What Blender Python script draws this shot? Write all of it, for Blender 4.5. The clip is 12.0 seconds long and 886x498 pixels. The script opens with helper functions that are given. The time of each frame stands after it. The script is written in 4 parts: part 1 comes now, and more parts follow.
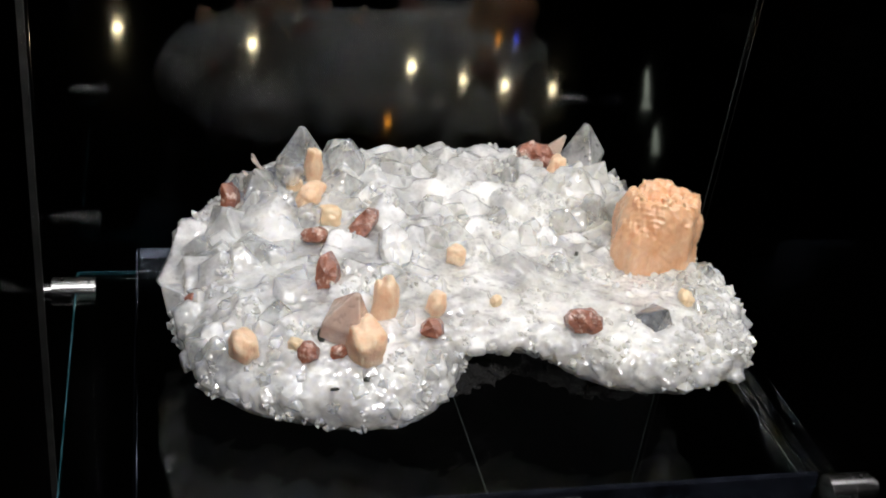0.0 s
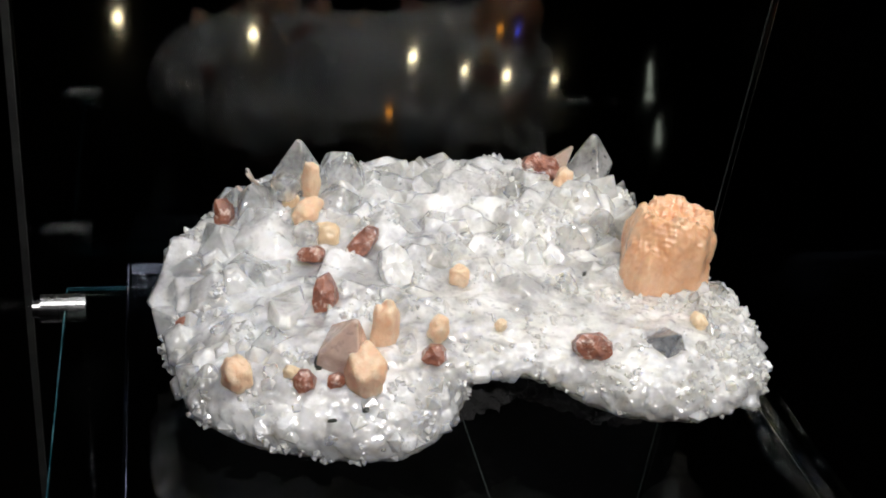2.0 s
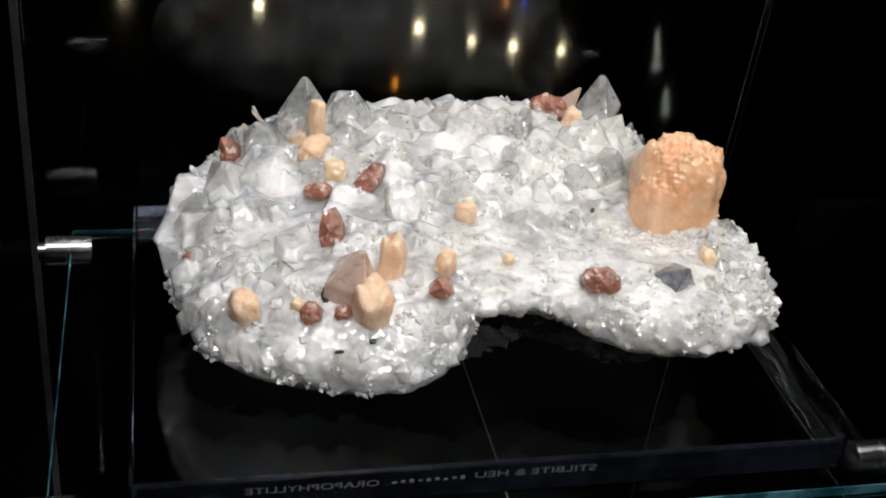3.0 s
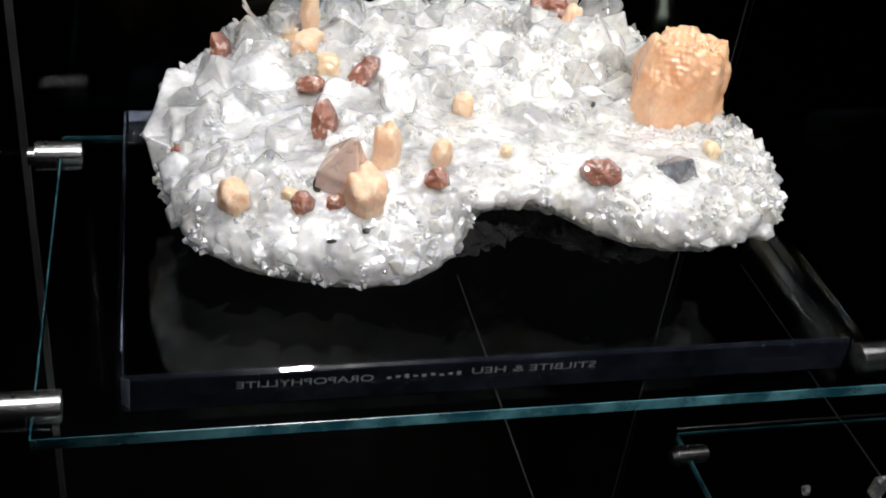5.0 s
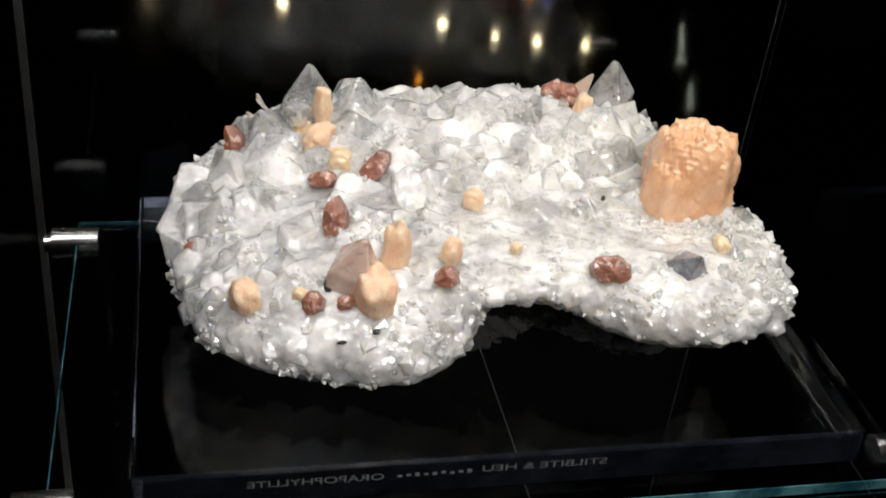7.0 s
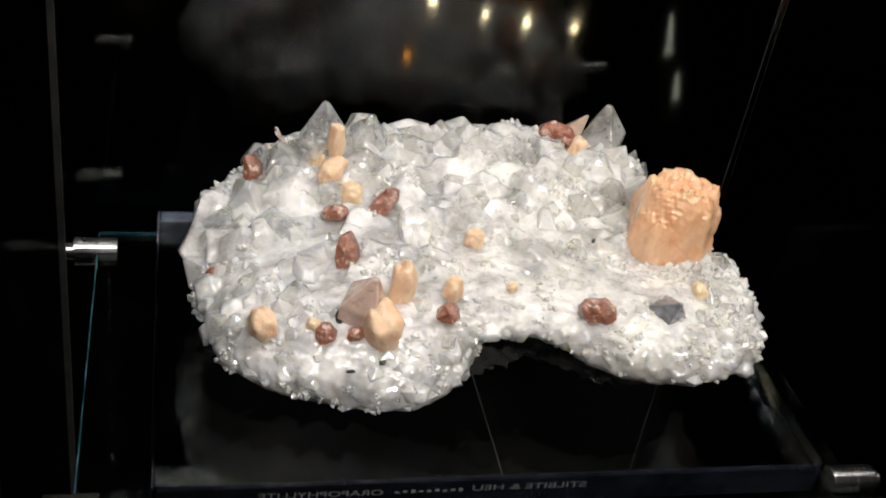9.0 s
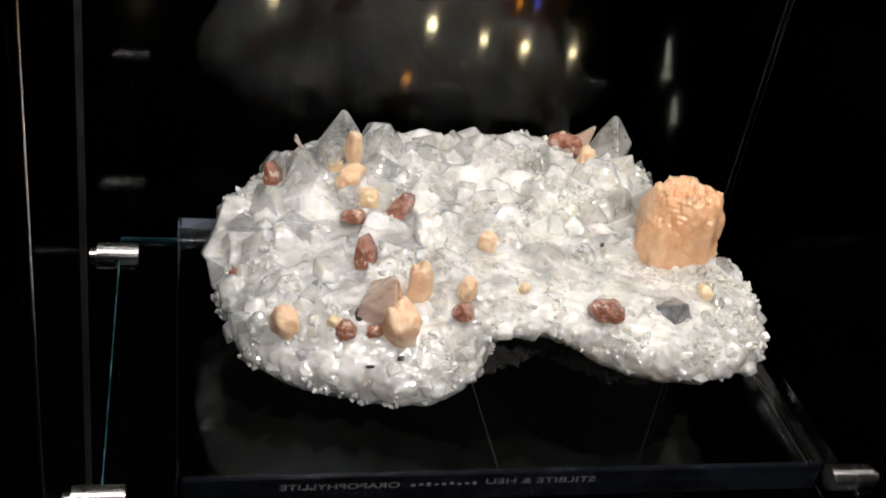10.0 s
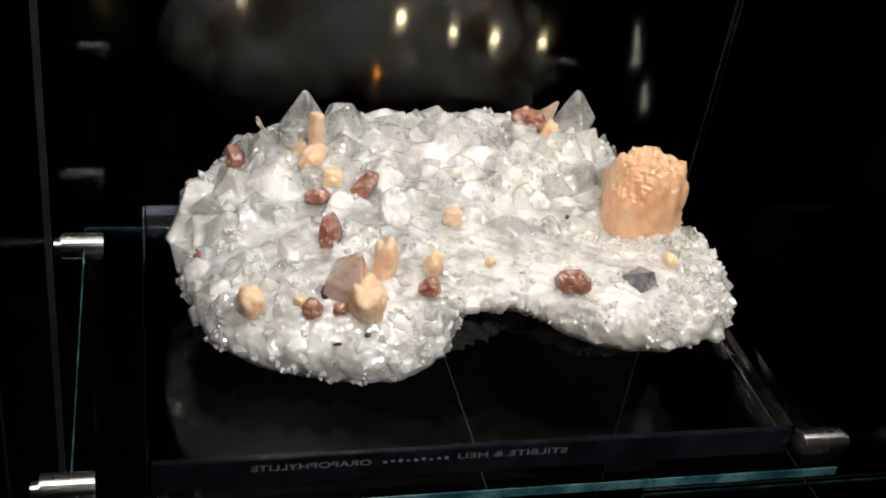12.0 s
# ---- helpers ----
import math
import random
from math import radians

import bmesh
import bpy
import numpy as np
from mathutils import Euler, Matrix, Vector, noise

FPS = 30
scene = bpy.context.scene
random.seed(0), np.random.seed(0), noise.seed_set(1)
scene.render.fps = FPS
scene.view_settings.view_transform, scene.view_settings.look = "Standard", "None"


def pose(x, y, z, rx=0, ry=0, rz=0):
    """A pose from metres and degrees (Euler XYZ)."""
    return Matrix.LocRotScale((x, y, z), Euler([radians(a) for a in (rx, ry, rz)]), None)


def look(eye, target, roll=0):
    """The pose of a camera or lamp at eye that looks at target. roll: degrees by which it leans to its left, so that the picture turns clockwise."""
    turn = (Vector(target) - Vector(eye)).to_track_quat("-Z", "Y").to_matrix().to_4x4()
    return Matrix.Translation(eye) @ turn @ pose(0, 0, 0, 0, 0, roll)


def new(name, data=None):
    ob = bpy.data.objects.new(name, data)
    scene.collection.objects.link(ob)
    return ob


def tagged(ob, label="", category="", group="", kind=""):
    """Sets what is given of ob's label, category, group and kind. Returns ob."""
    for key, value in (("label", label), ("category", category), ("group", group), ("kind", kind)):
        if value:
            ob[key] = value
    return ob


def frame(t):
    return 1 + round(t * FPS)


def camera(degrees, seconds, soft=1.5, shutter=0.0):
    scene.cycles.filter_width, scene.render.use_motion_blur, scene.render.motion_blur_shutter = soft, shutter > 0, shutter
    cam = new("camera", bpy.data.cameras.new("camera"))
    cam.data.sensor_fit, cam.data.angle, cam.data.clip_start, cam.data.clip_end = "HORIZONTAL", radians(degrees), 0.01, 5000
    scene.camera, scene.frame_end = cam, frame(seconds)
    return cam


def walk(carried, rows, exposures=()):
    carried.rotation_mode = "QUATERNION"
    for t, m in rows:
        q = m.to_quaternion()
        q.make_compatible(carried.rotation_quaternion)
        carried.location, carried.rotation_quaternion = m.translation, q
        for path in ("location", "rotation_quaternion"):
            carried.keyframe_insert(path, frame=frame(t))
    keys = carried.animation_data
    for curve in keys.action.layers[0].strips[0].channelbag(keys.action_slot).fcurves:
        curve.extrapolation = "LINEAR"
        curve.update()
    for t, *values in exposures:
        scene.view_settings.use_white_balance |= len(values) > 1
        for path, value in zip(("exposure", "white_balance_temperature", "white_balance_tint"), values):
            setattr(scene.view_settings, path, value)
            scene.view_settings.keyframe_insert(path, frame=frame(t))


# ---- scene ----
cam = camera(41.8, 12.0, 1.9)
PATH = [
    (0, (0.003, -0.002, 1.579), (0.487, 1.652, 0.564), 7.7),
    (0.5, (0.005, 0.004, 1.579), (0.475, 1.659, 0.558), 7.3),
    (1, (0.006, 0.017, 1.579), (0.482, 1.666, 0.553), 7.6),
    (1.5, (0.013, 0.033, 1.579), (0.485, 1.673, 0.536), 7.5),
    (2, (0.011, 0.038, 1.58), (0.492, 1.682, 0.549), 7.7),
    (2.5, (0.011, 0.035, 1.566), (0.485, 1.67, 0.517), 7.6),
    (3, (0.011, 0.028, 1.555), (0.481, 1.651, 0.485), 7.6),
    (5, (0.021, 0.02, 1.511), (0.479, 1.602, 0.377), 7.5),
    (5.5, (0.024, 0.019, 1.506), (0.473, 1.588, 0.349), 7.2),
    (6, (0.031, 0.025, 1.515), (0.47, 1.59, 0.35), 6.9),
    (6.5, (0.027, 0.035, 1.533), (0.461, 1.635, 0.414), 6.6),
    (7, (0.027, 0.036, 1.543), (0.454, 1.665, 0.464), 6.6),
    (7.5, (0.026, 0.027, 1.576), (0.435, 1.637, 0.462), 7.5),
    (9.5, (-0.015, -0.002, 1.615), (0.456, 1.591, 0.502), 10.3),
    (10, (-0.023, -0.021, 1.616), (0.444, 1.597, 0.536), 10.1),
    (10.5, (-0.026, -0.025, 1.606), (0.423, 1.586, 0.51), 9.9),
    (11, (-0.044, -0.026, 1.604), (0.389, 1.58, 0.493), 9.8),
    (11.5, (-0.038, -0.029, 1.605), (0.402, 1.582, 0.504), 9.4),
    (12, (-0.014, -0.029, 1.605), (0.491, 1.575, 0.523), 9.0),
]
EXPOSURE = [(0.0, 0.0, 6350, 10), (3.0, -0.03, 6350, 10), (5.0, 0.33, 6250, 10), (6.0, 0.42, 6250, 10), (7.0, 0.08, 6600, 10), (9.5, 0.0, 6750, 10), (12.0, 0.03, 6800, 10)]
walk(cam, [(t, look(eye, target, roll)) for t, eye, target, roll in PATH], EXPOSURE)

# ---- light: a dark hall, lamp panels under the lid, one added front fill spot ----
world = bpy.data.worlds.new("hall_dark")
world.use_nodes = True
world.node_tree.nodes["Background"].inputs[0].default_value = (0.55, 0.6, 0.7, 1)
world.node_tree.nodes["Background"].inputs[1].default_value = 0.0004
scene.world = world

LID = 1.86


def panel_light(name, y, watts, aim, wide):
    lamp = bpy.data.lights.new(name, "AREA")
    lamp.shape, lamp.size, lamp.size_y, lamp.energy = "RECTANGLE", 1.3, wide, watts
    lamp.color = (1.0, 0.965, 0.94)
    ob = new(name, lamp)
    ob.matrix_world = look((0.30, y, LID - 0.016), (0.30, aim[1], aim[2]))
    return ob


panel_light("panel_light_front", 0.560, 3.9, (0.22, 0.60, 1.05), 0.15)
panel_light("panel_light_back", 0.775, 1.3, (0.22, 0.72, 1.05), 0.13)

# Unseen spot, added to brighten the front faces of the specimen.
FILL_AT = (0.35, -1.1, 2.95)
track = bpy.data.lights.new("fill_light", "SPOT")
track.energy, track.shadow_soft_size, track.spot_size, track.spot_blend, track.color = 135.0, 0.045, radians(15), 0.7, (1.0, 0.95, 0.92)
new("fill_light", track).matrix_world = look(FILL_AT, (0.27, 0.61, 1.1))

# ---- materials ----
def material(name):
    m = bpy.data.materials.new(name)
    m.use_nodes = True
    nt = m.node_tree
    return m, nt, nt.nodes["Principled BSDF"]


def node(nt, kind, **inputs):
    n = nt.nodes.new(kind)
    for key, value in inputs.items():
        n.inputs[key.replace("_", " ")].default_value = value
    return n


def noise_node(nt, scale, detail=4.0, rough=0.6, space="Object"):
    co = nt.nodes.new("ShaderNodeTexCoord") if space == "Object" else nt.nodes.new("ShaderNodeNewGeometry")
    n = node(nt, "ShaderNodeTexNoise", Scale=scale, Detail=detail, Roughness=rough)
    nt.links.new(co.outputs["Object" if space == "Object" else "Position"], n.inputs["Vector"])
    return n


def ramp(nt, source, *stops):
    r = nt.nodes.new("ShaderNodeValToRGB")
    while len(r.color_ramp.elements) < len(stops):
        r.color_ramp.elements.new(0.5)
    for e, (p, c) in zip(r.color_ramp.elements, stops):
        e.position, e.color = p, (*c, 1) if len(c) == 3 else c
    nt.links.new(source, r.inputs[0])
    return r


def bump(nt, bsdf, source, strength, distance):
    b = node(nt, "ShaderNodeBump", Strength=strength, Distance=distance)
    nt.links.new(source, b.inputs["Height"])
    nt.links.new(b.outputs[0], bsdf.inputs["Normal"])


def mineral(name, low, high, rough, clear=(0.0, 0.0), sub=0.0, sub_radius=0.006, bump_strength=0.25, scale=60.0, see=0.0, crackle=0.0, ribs=False, crust=None):
    """A dense crystal: cloudy colour, patches that are clearer, growth lines in the relief, a pale crust."""
    m, nt, b = material(name)
    cloud = noise_node(nt, scale, 5.0, 0.62, "World")
    col = ramp(nt, cloud.outputs[0], (0.3, low), (0.68, high))
    out = col.outputs[0]
    if crust:
        # thin pale druse grown over it in places
        grown = noise_node(nt, 130.0, 4.0, 0.7, "World")
        where = ramp(nt, grown.outputs[0], (0.56, (0, 0, 0)), (0.66, (1, 1, 1)))
        mix = nt.nodes.new("ShaderNodeMix")
        mix.data_type = "RGBA"
        nt.links.new(where.outputs[0], mix.inputs["Factor"])
        nt.links.new(out, mix.inputs["A"])
        mix.inputs["B"].default_value = (*crust, 1)
        out = mix.outputs["Result"]
    nt.links.new(out, b.inputs["Base Color"])
    b.inputs["Roughness"].default_value = rough
    b.inputs["IOR"].default_value = 1.54
    b.inputs["Specular IOR Level"].default_value = 0.75
    if clear[1] > 0:
        patch = noise_node(nt, 45.0, 4.0, 0.6, "World")
        t = node(nt, "ShaderNodeMapRange", From_Min=0.36, From_Max=0.66, To_Min=clear[0], To_Max=clear[1])
        nt.links.new(patch.outputs[0], t.inputs[0])
        nt.links.new(t.outputs[0], b.inputs["Transmission Weight"])
    if sub:
        b.inputs["Subsurface Weight"].default_value = sub
        b.inputs["Subsurface Radius"].default_value = (1.0, 0.85, 0.7)
        b.inputs["Subsurface Scale"].default_value = sub_radius
    fine = noise_node(nt, 420.0, 3.0, 0.6, "World")
    height = fine.outputs[0]
    if ribs:
        # blades side by side: relief drawn out along their length
        place = nt.nodes.new("ShaderNodeNewGeometry")
        long = nt.nodes.new("ShaderNodeMapping")
        long.inputs["Scale"].default_value = (260.0, 260.0, 38.0)
        nt.links.new(place.outputs["Position"], long.inputs["Vector"])
        blades = node(nt, "ShaderNodeTexNoise", Scale=1.0, Detail=3.0, Roughness=0.55)
        nt.links.new(long.outputs[0], blades.inputs["Vector"])
        height = blades.outputs[0]
    if crackle:
        # cleavage plates under a pearly skin, each tilted its own way
        place = nt.nodes.new("ShaderNodeNewGeometry")
        total = place.outputs["Normal"]
        for size, weight in ((95.0, crackle), (300.0, crackle * 0.7)):
            plates = node(nt, "ShaderNodeTexVoronoi", Scale=size)
            nt.links.new(place.outputs["Position"], plates.inputs["Vector"])
            tilt = nt.nodes.new("ShaderNodeVectorMath")
            tilt.operation = "MULTIPLY_ADD"
            tilt.inputs[1].default_value = (weight, weight, weight)
            tilt.inputs[2].default_value = (-weight / 2, -weight / 2, -weight / 2)
            nt.links.new(plates.outputs["Color"], tilt.inputs[0])
            add = nt.nodes.new("ShaderNodeVectorMath")
            nt.links.new(total, add.inputs[0])
            nt.links.new(tilt.outputs[0], add.inputs[1])
            total = add.outputs[0]
        unit = nt.nodes.new("ShaderNodeVectorMath")
        unit.operation = "NORMALIZE"
        nt.links.new(total, unit.inputs[0])
        nt.links.new(unit.outputs[0], b.inputs["Coat Normal"])
        # the pearly skin is whole in some patches and etched dull in others
        skin = noise_node(nt, 55.0, 3.0, 0.6, "World")
        whole = node(nt, "ShaderNodeMapRange", From_Min=0.40, From_Max=0.62, To_Min=0.05, To_Max=1.0)
        nt.links.new(skin.outputs[0], whole.inputs[0])
        nt.links.new(whole.outputs[0], b.inputs["Coat Weight"])
        b.inputs["Coat Roughness"].default_value = 0.05
        b.inputs["Coat IOR"].default_value = 1.75
    bump(nt, b, height, bump_strength, 0.0012)
    if see:
        # a share of the light goes straight through
        thin = nt.nodes.new("ShaderNodeBsdfTransparent")
        both = nt.nodes.new("ShaderNodeMixShader")
        gaps = noise_node(nt, 38.0, 4.0, 0.6, "World")
        share = node(nt, "ShaderNodeMapRange", From_Min=0.35, From_Max=0.65, To_Min=see * 0.3, To_Max=see)
        nt.links.new(gaps.outputs[0], share.inputs[0])
        nt.links.new(share.outputs[0], both.inputs[0])
        nt.links.new(b.outputs[0], both.inputs[1])
        nt.links.new(thin.outputs[0], both.inputs[2])
        nt.links.new(both.outputs[0], nt.nodes["Material Output"].inputs["Surface"])
    return m


def clear_crystal(name, body, milk, rough, see, glint=0.5, inner_dark=0.5, depth=0.005):
    """A glassy crystal: refracting where it is pure, milky in clouds, with inner dark reflections as specks of colour
    and broken gleams on its skin.
    """
    m, nt, pure = material(name)
    cloudy = nt.nodes.new("ShaderNodeBsdfPrincipled")
    place = nt.nodes.new("ShaderNodeNewGeometry")
    total = place.outputs["Normal"]
    for size, weight in ((110.0, glint), (330.0, glint * 0.8)):
        plates = node(nt, "ShaderNodeTexVoronoi", Scale=size)
        nt.links.new(place.outputs["Position"], plates.inputs["Vector"])
        tilt = nt.nodes.new("ShaderNodeVectorMath")
        tilt.operation = "MULTIPLY_ADD"
        tilt.inputs[1].default_value = (weight, weight, weight)
        tilt.inputs[2].default_value = (-weight / 2, -weight / 2, -weight / 2)
        nt.links.new(plates.outputs["Color"], tilt.inputs[0])
        add = nt.nodes.new("ShaderNodeVectorMath")
        nt.links.new(total, add.inputs[0])
        nt.links.new(tilt.outputs[0], add.inputs[1])
        total = add.outputs[0]
    unit = nt.nodes.new("ShaderNodeVectorMath")
    unit.operation = "NORMALIZE"
    nt.links.new(total, unit.inputs[0])
    # dark reflections inside the crystal, painted as grey specks in the base colour
    specks = noise_node(nt, 190.0, 2.0, 0.5, "World")
    spots = ramp(nt, specks.outputs[0], (0.63, (1, 1, 1)), (0.70, (1 - inner_dark, 1 - inner_dark, 1 - inner_dark * 0.96)))
    wisp = noise_node(nt, 50.0, 4.0, 0.6, "World")
    tone = ramp(nt, wisp.outputs[0], (0.3, tuple(c * 0.88 for c in body)), (0.65, body))
    mix = nt.nodes.new("ShaderNodeMix")
    mix.data_type, mix.blend_type = "RGBA", "MULTIPLY"
    mix.inputs["Factor"].default_value = 1.0
    nt.links.new(tone.outputs[0], mix.inputs["A"])
    nt.links.new(spots.outputs[0], mix.inputs["B"])
    # the growth is bluish at one end of the specimen and faintly yellow-green towards the other
    along = nt.nodes.new("ShaderNodeSeparateXYZ")
    nt.links.new(place.outputs["Position"], along.inputs[0])
    stained = node(nt, "ShaderNodeMapRange", From_Min=0.10, From_Max=0.30)
    nt.links.new(along.outputs["X"], stained.inputs[0])
    hue = ramp(nt, stained.outputs[0], (0.0, (0.985, 1.0, 1.0)), (0.6, (1.0, 0.996, 0.965)), (1.0, (1.0, 0.995, 0.955)))
    colour = nt.nodes.new("ShaderNodeMix")
    colour.data_type, colour.blend_type = "RGBA", "MULTIPLY"
    colour.inputs["Factor"].default_value = 1.0
    nt.links.new(mix.outputs["Result"], colour.inputs["A"])
    nt.links.new(hue.outputs[0], colour.inputs["B"])
    mix = colour
    for shader in (pure, cloudy):
        shader.inputs["IOR"].default_value = 1.53
        shader.inputs["Roughness"].default_value = rough
        nt.links.new(mix.outputs["Result"], shader.inputs["Base Color"])
        shader.inputs["Coat Weight"].default_value = 0.9
        shader.inputs["Coat Roughness"].default_value = 0.19
        shader.inputs["Coat IOR"].default_value = 1.9
        nt.links.new(unit.outputs[0], shader.inputs["Coat Normal"])
    pure.inputs["Transmission Weight"].default_value = 1.0
    cloudy.inputs["Subsurface Weight"].default_value = 1.0
    cloudy.inputs["Subsurface Radius"].default_value = (1.0, 0.95, 0.85)
    cloudy.inputs["Subsurface Scale"].default_value = depth
    wavy = noise_node(nt, 130.0, 2.0, 0.5, "World")
    bump(nt, pure, wavy.outputs[0], 0.35, 0.001)
    bump(nt, cloudy, wavy.outputs[0], 0.4, 0.001)
    cloud = noise_node(nt, 36.0, 4.0, 0.6, "World")
    share = node(nt, "ShaderNodeMapRange", From_Min=0.38, From_Max=0.62, To_Min=milk[0], To_Max=milk[1])
    nt.links.new(cloud.outputs[0], share.inputs[0])
    inner = nt.nodes.new("ShaderNodeMixShader")
    nt.links.new(share.outputs[0], inner.inputs[0])
    nt.links.new(pure.outputs[0], inner.inputs[1])
    nt.links.new(cloudy.outputs[0], inner.inputs[2])
    thin = nt.nodes.new("ShaderNodeBsdfTransparent")
    both = nt.nodes.new("ShaderNodeMixShader")
    both.inputs[0].default_value = see
    nt.links.new(inner.outputs[0], both.inputs[1])
    nt.links.new(thin.outputs[0], both.inputs[2])
    nt.links.new(both.outputs[0], nt.nodes["Material Output"].inputs["Surface"])
    return m


CLEAR = clear_crystal("apophyllite_clear", (0.97, 0.985, 0.985), (0.35, 0.85), 0.08, 0.30, 0.6, 0.3)
MILKY = clear_crystal("apophyllite_milky", (0.975, 0.98, 0.965), (0.65, 1.0), 0.15, 0.22, 0.6, 0.2)
TIP = clear_crystal("apophyllite_glassy", (0.97, 0.985, 0.985), (0.1, 0.6), 0.04, 0.30, 0.5, 0.6)
MASS = clear_crystal("white_crystal_mass", (0.975, 0.98, 0.97), (0.5, 1.0), 0.18, 0.0, 0.7, 0.25, 0.014)
DRUSE = clear_crystal("fine_druse", (0.98, 0.98, 0.955), (0.75, 1.0), 0.15, 0.15, 0.6, 0.1, 0.0015)
PEACH = mineral("stilbite_peach", (0.76, 0.38, 0.19), (0.94, 0.62, 0.39), 0.3, sub=0.6, sub_radius=0.008, bump_strength=0.9, scale=60.0, ribs=True, crackle=0.12)
BUD = mineral("stilbite_bud_peach", (0.86, 0.53, 0.33), (0.96, 0.72, 0.53), 0.55, sub=0.8, sub_radius=0.010, bump_strength=0.9, scale=120.0)
PALE = mineral("stilbite_pale", (0.78, 0.55, 0.32), (0.9, 0.74, 0.52), 0.3, sub=0.3, bump_strength=0.35, scale=110.0)
RED = mineral("heulandite_red", (0.15, 0.038, 0.02), (0.44, 0.16, 0.09), 0.35, clear=(0.0, 0.12), bump_strength=0.9, scale=150.0, crackle=0.5, crust=(0.74, 0.54, 0.44))
PINK = clear_crystal("pink_clear_crystal", (0.94, 0.72, 0.62), (0.55, 0.9), 0.05, 0.1, 0.5, 0.2)
GREY = mineral("smoky_clear_crystal", (0.06, 0.065, 0.075), (0.42, 0.45, 0.50), 0.05, clear=(0.2, 0.6), bump_strength=0.3, scale=140.0, crackle=0.6, see=0.1)
BASALT = mineral("basalt", (0.002, 0.002, 0.0022), (0.007, 0.0068, 0.0065), 0.95, bump_strength=0.9, scale=150.0)
SPECK = mineral("dark_green_speck", (0.01, 0.014, 0.01), (0.04, 0.05, 0.035), 0.5)


def glass(name, tint, rough=0.0, ior=1.5, smeared=0.0012):
    m, nt, b = material(name)
    b.inputs["Base Color"].default_value = (*tint, 1)
    b.inputs["Transmission Weight"].default_value = 1.0
    b.inputs["IOR"].default_value = ior
    smear = noise_node(nt, 9.0, 5.0, 0.7)
    r = node(nt, "ShaderNodeMapRange", From_Min=0.55, From_Max=0.8, To_Min=rough, To_Max=rough + smeared)
    nt.links.new(smear.outputs[0], r.inputs[0])
    nt.links.new(r.outputs[0], b.inputs["Roughness"])
    return m


# teal of the glass, with the uneven light guided to the edge in its tones
EDGE, nt, b = material("glass_edge_light")
wave = noise_node(nt, 30.0, 4.0, 0.6)
shade = ramp(nt, wave.outputs[0], (0.38, (0.02, 0.13, 0.17)), (0.66, (0.20, 0.50, 0.56)))
nt.links.new(shade.outputs[0], b.inputs["Base Color"])
b.inputs["Roughness"].default_value = 0.2
b.inputs["Transmission Weight"].default_value = 0.55

def reflection_film(name, colour, low, high):
    """Reflection on clear acrylic put into colour: a thin bluish film over what lies behind."""
    m, nt, b = material(name)
    thin = nt.nodes.new("ShaderNodeBsdfTransparent")
    wave = noise_node(nt, 22.0, 5.0, 0.65)
    share = node(nt, "ShaderNodeMapRange", From_Min=0.35, From_Max=0.7, To_Min=low, To_Max=high)
    b.inputs["Base Color"].default_value = (*colour, 1)
    b.inputs["Roughness"].default_value = 0.15
    both = nt.nodes.new("ShaderNodeMixShader")
    nt.links.new(wave.outputs[0], share.inputs[0])
    nt.links.new(share.outputs[0], both.inputs[0])
    nt.links.new(thin.outputs[0], both.inputs[1])
    nt.links.new(b.outputs[0], both.inputs[2])
    nt.links.new(both.outputs[0], nt.nodes["Material Output"].inputs["Surface"])
    return m


EDGE_SHEEN = reflection_film("acrylic_edge_sheen", (0.36, 0.42, 0.62), 0.004, 0.018)
# Denser film: lamp light mirrored inside the rear face, given as colour.
INNER_SHEEN = reflection_film("acrylic_inner_reflection", (0.40, 0.46, 0.60), 0.15, 0.4)

GLASS = glass("float_glass", (0.86, 0.97, 0.94))
PANE = glass("case_pane", (0.95, 0.98, 0.97), 0.0, 1.38, 0.002)
SIDE, nt, b = material("coated_side_pane")
thin = nt.nodes.new("ShaderNodeBsdfTransparent")
gloss = node(nt, "ShaderNodeBsdfGlossy", Roughness=0.02)
both = nt.nodes.new("ShaderNodeMixShader")
smear = noise_node(nt, 8.0, 5.0, 0.7)
share = node(nt, "ShaderNodeMapRange", From_Min=0.3, From_Max=0.8, To_Min=0.004, To_Max=0.012)
nt.links.new(smear.outputs[0], share.inputs[0])
nt.links.new(share.outputs[0], both.inputs[0])
nt.links.new(thin.outputs[0], both.inputs[1])
nt.links.new(gloss.outputs[0], both.inputs[2])
nt.links.new(both.outputs[0], nt.nodes["Material Output"].inputs["Surface"])
ACRYLIC = glass("clear_acrylic", (0.97, 0.985, 1.0))

ETCH, nt, b = material("etched_letters")
b.inputs["Base Color"].default_value = (0.15, 0.155, 0.16, 1)
b.inputs["Roughness"].default_value = 0.6
grain = noise_node(nt, 300.0)
bump(nt, b, grain.outputs[0], 0.4, 0.0003)

STEEL, nt, b = material("satin_steel")
b.inputs["Metallic"].default_value = 1.0
turned = noise_node(nt, 260.0, 3.0, 0.6)
shade = ramp(nt, turned.outputs[0], (0.3, (0.55, 0.55, 0.56)), (0.7, (0.74, 0.74, 0.74)))
nt.links.new(shade.outputs[0], b.inputs["Base Color"])
b.inputs["Roughness"].default_value = 0.23
bump(nt, b, turned.outputs[0], 0.06, 0.0004)

BLACK, nt, b = material("black_lacquer")
b.inputs["Base Color"].default_value = (0.004, 0.004, 0.005, 1)
dust = noise_node(nt, 14.0, 6.0, 0.7)
r = node(nt, "ShaderNodeMapRange", From_Min=0.3, From_Max=0.8, To_Min=0.1, To_Max=0.28)
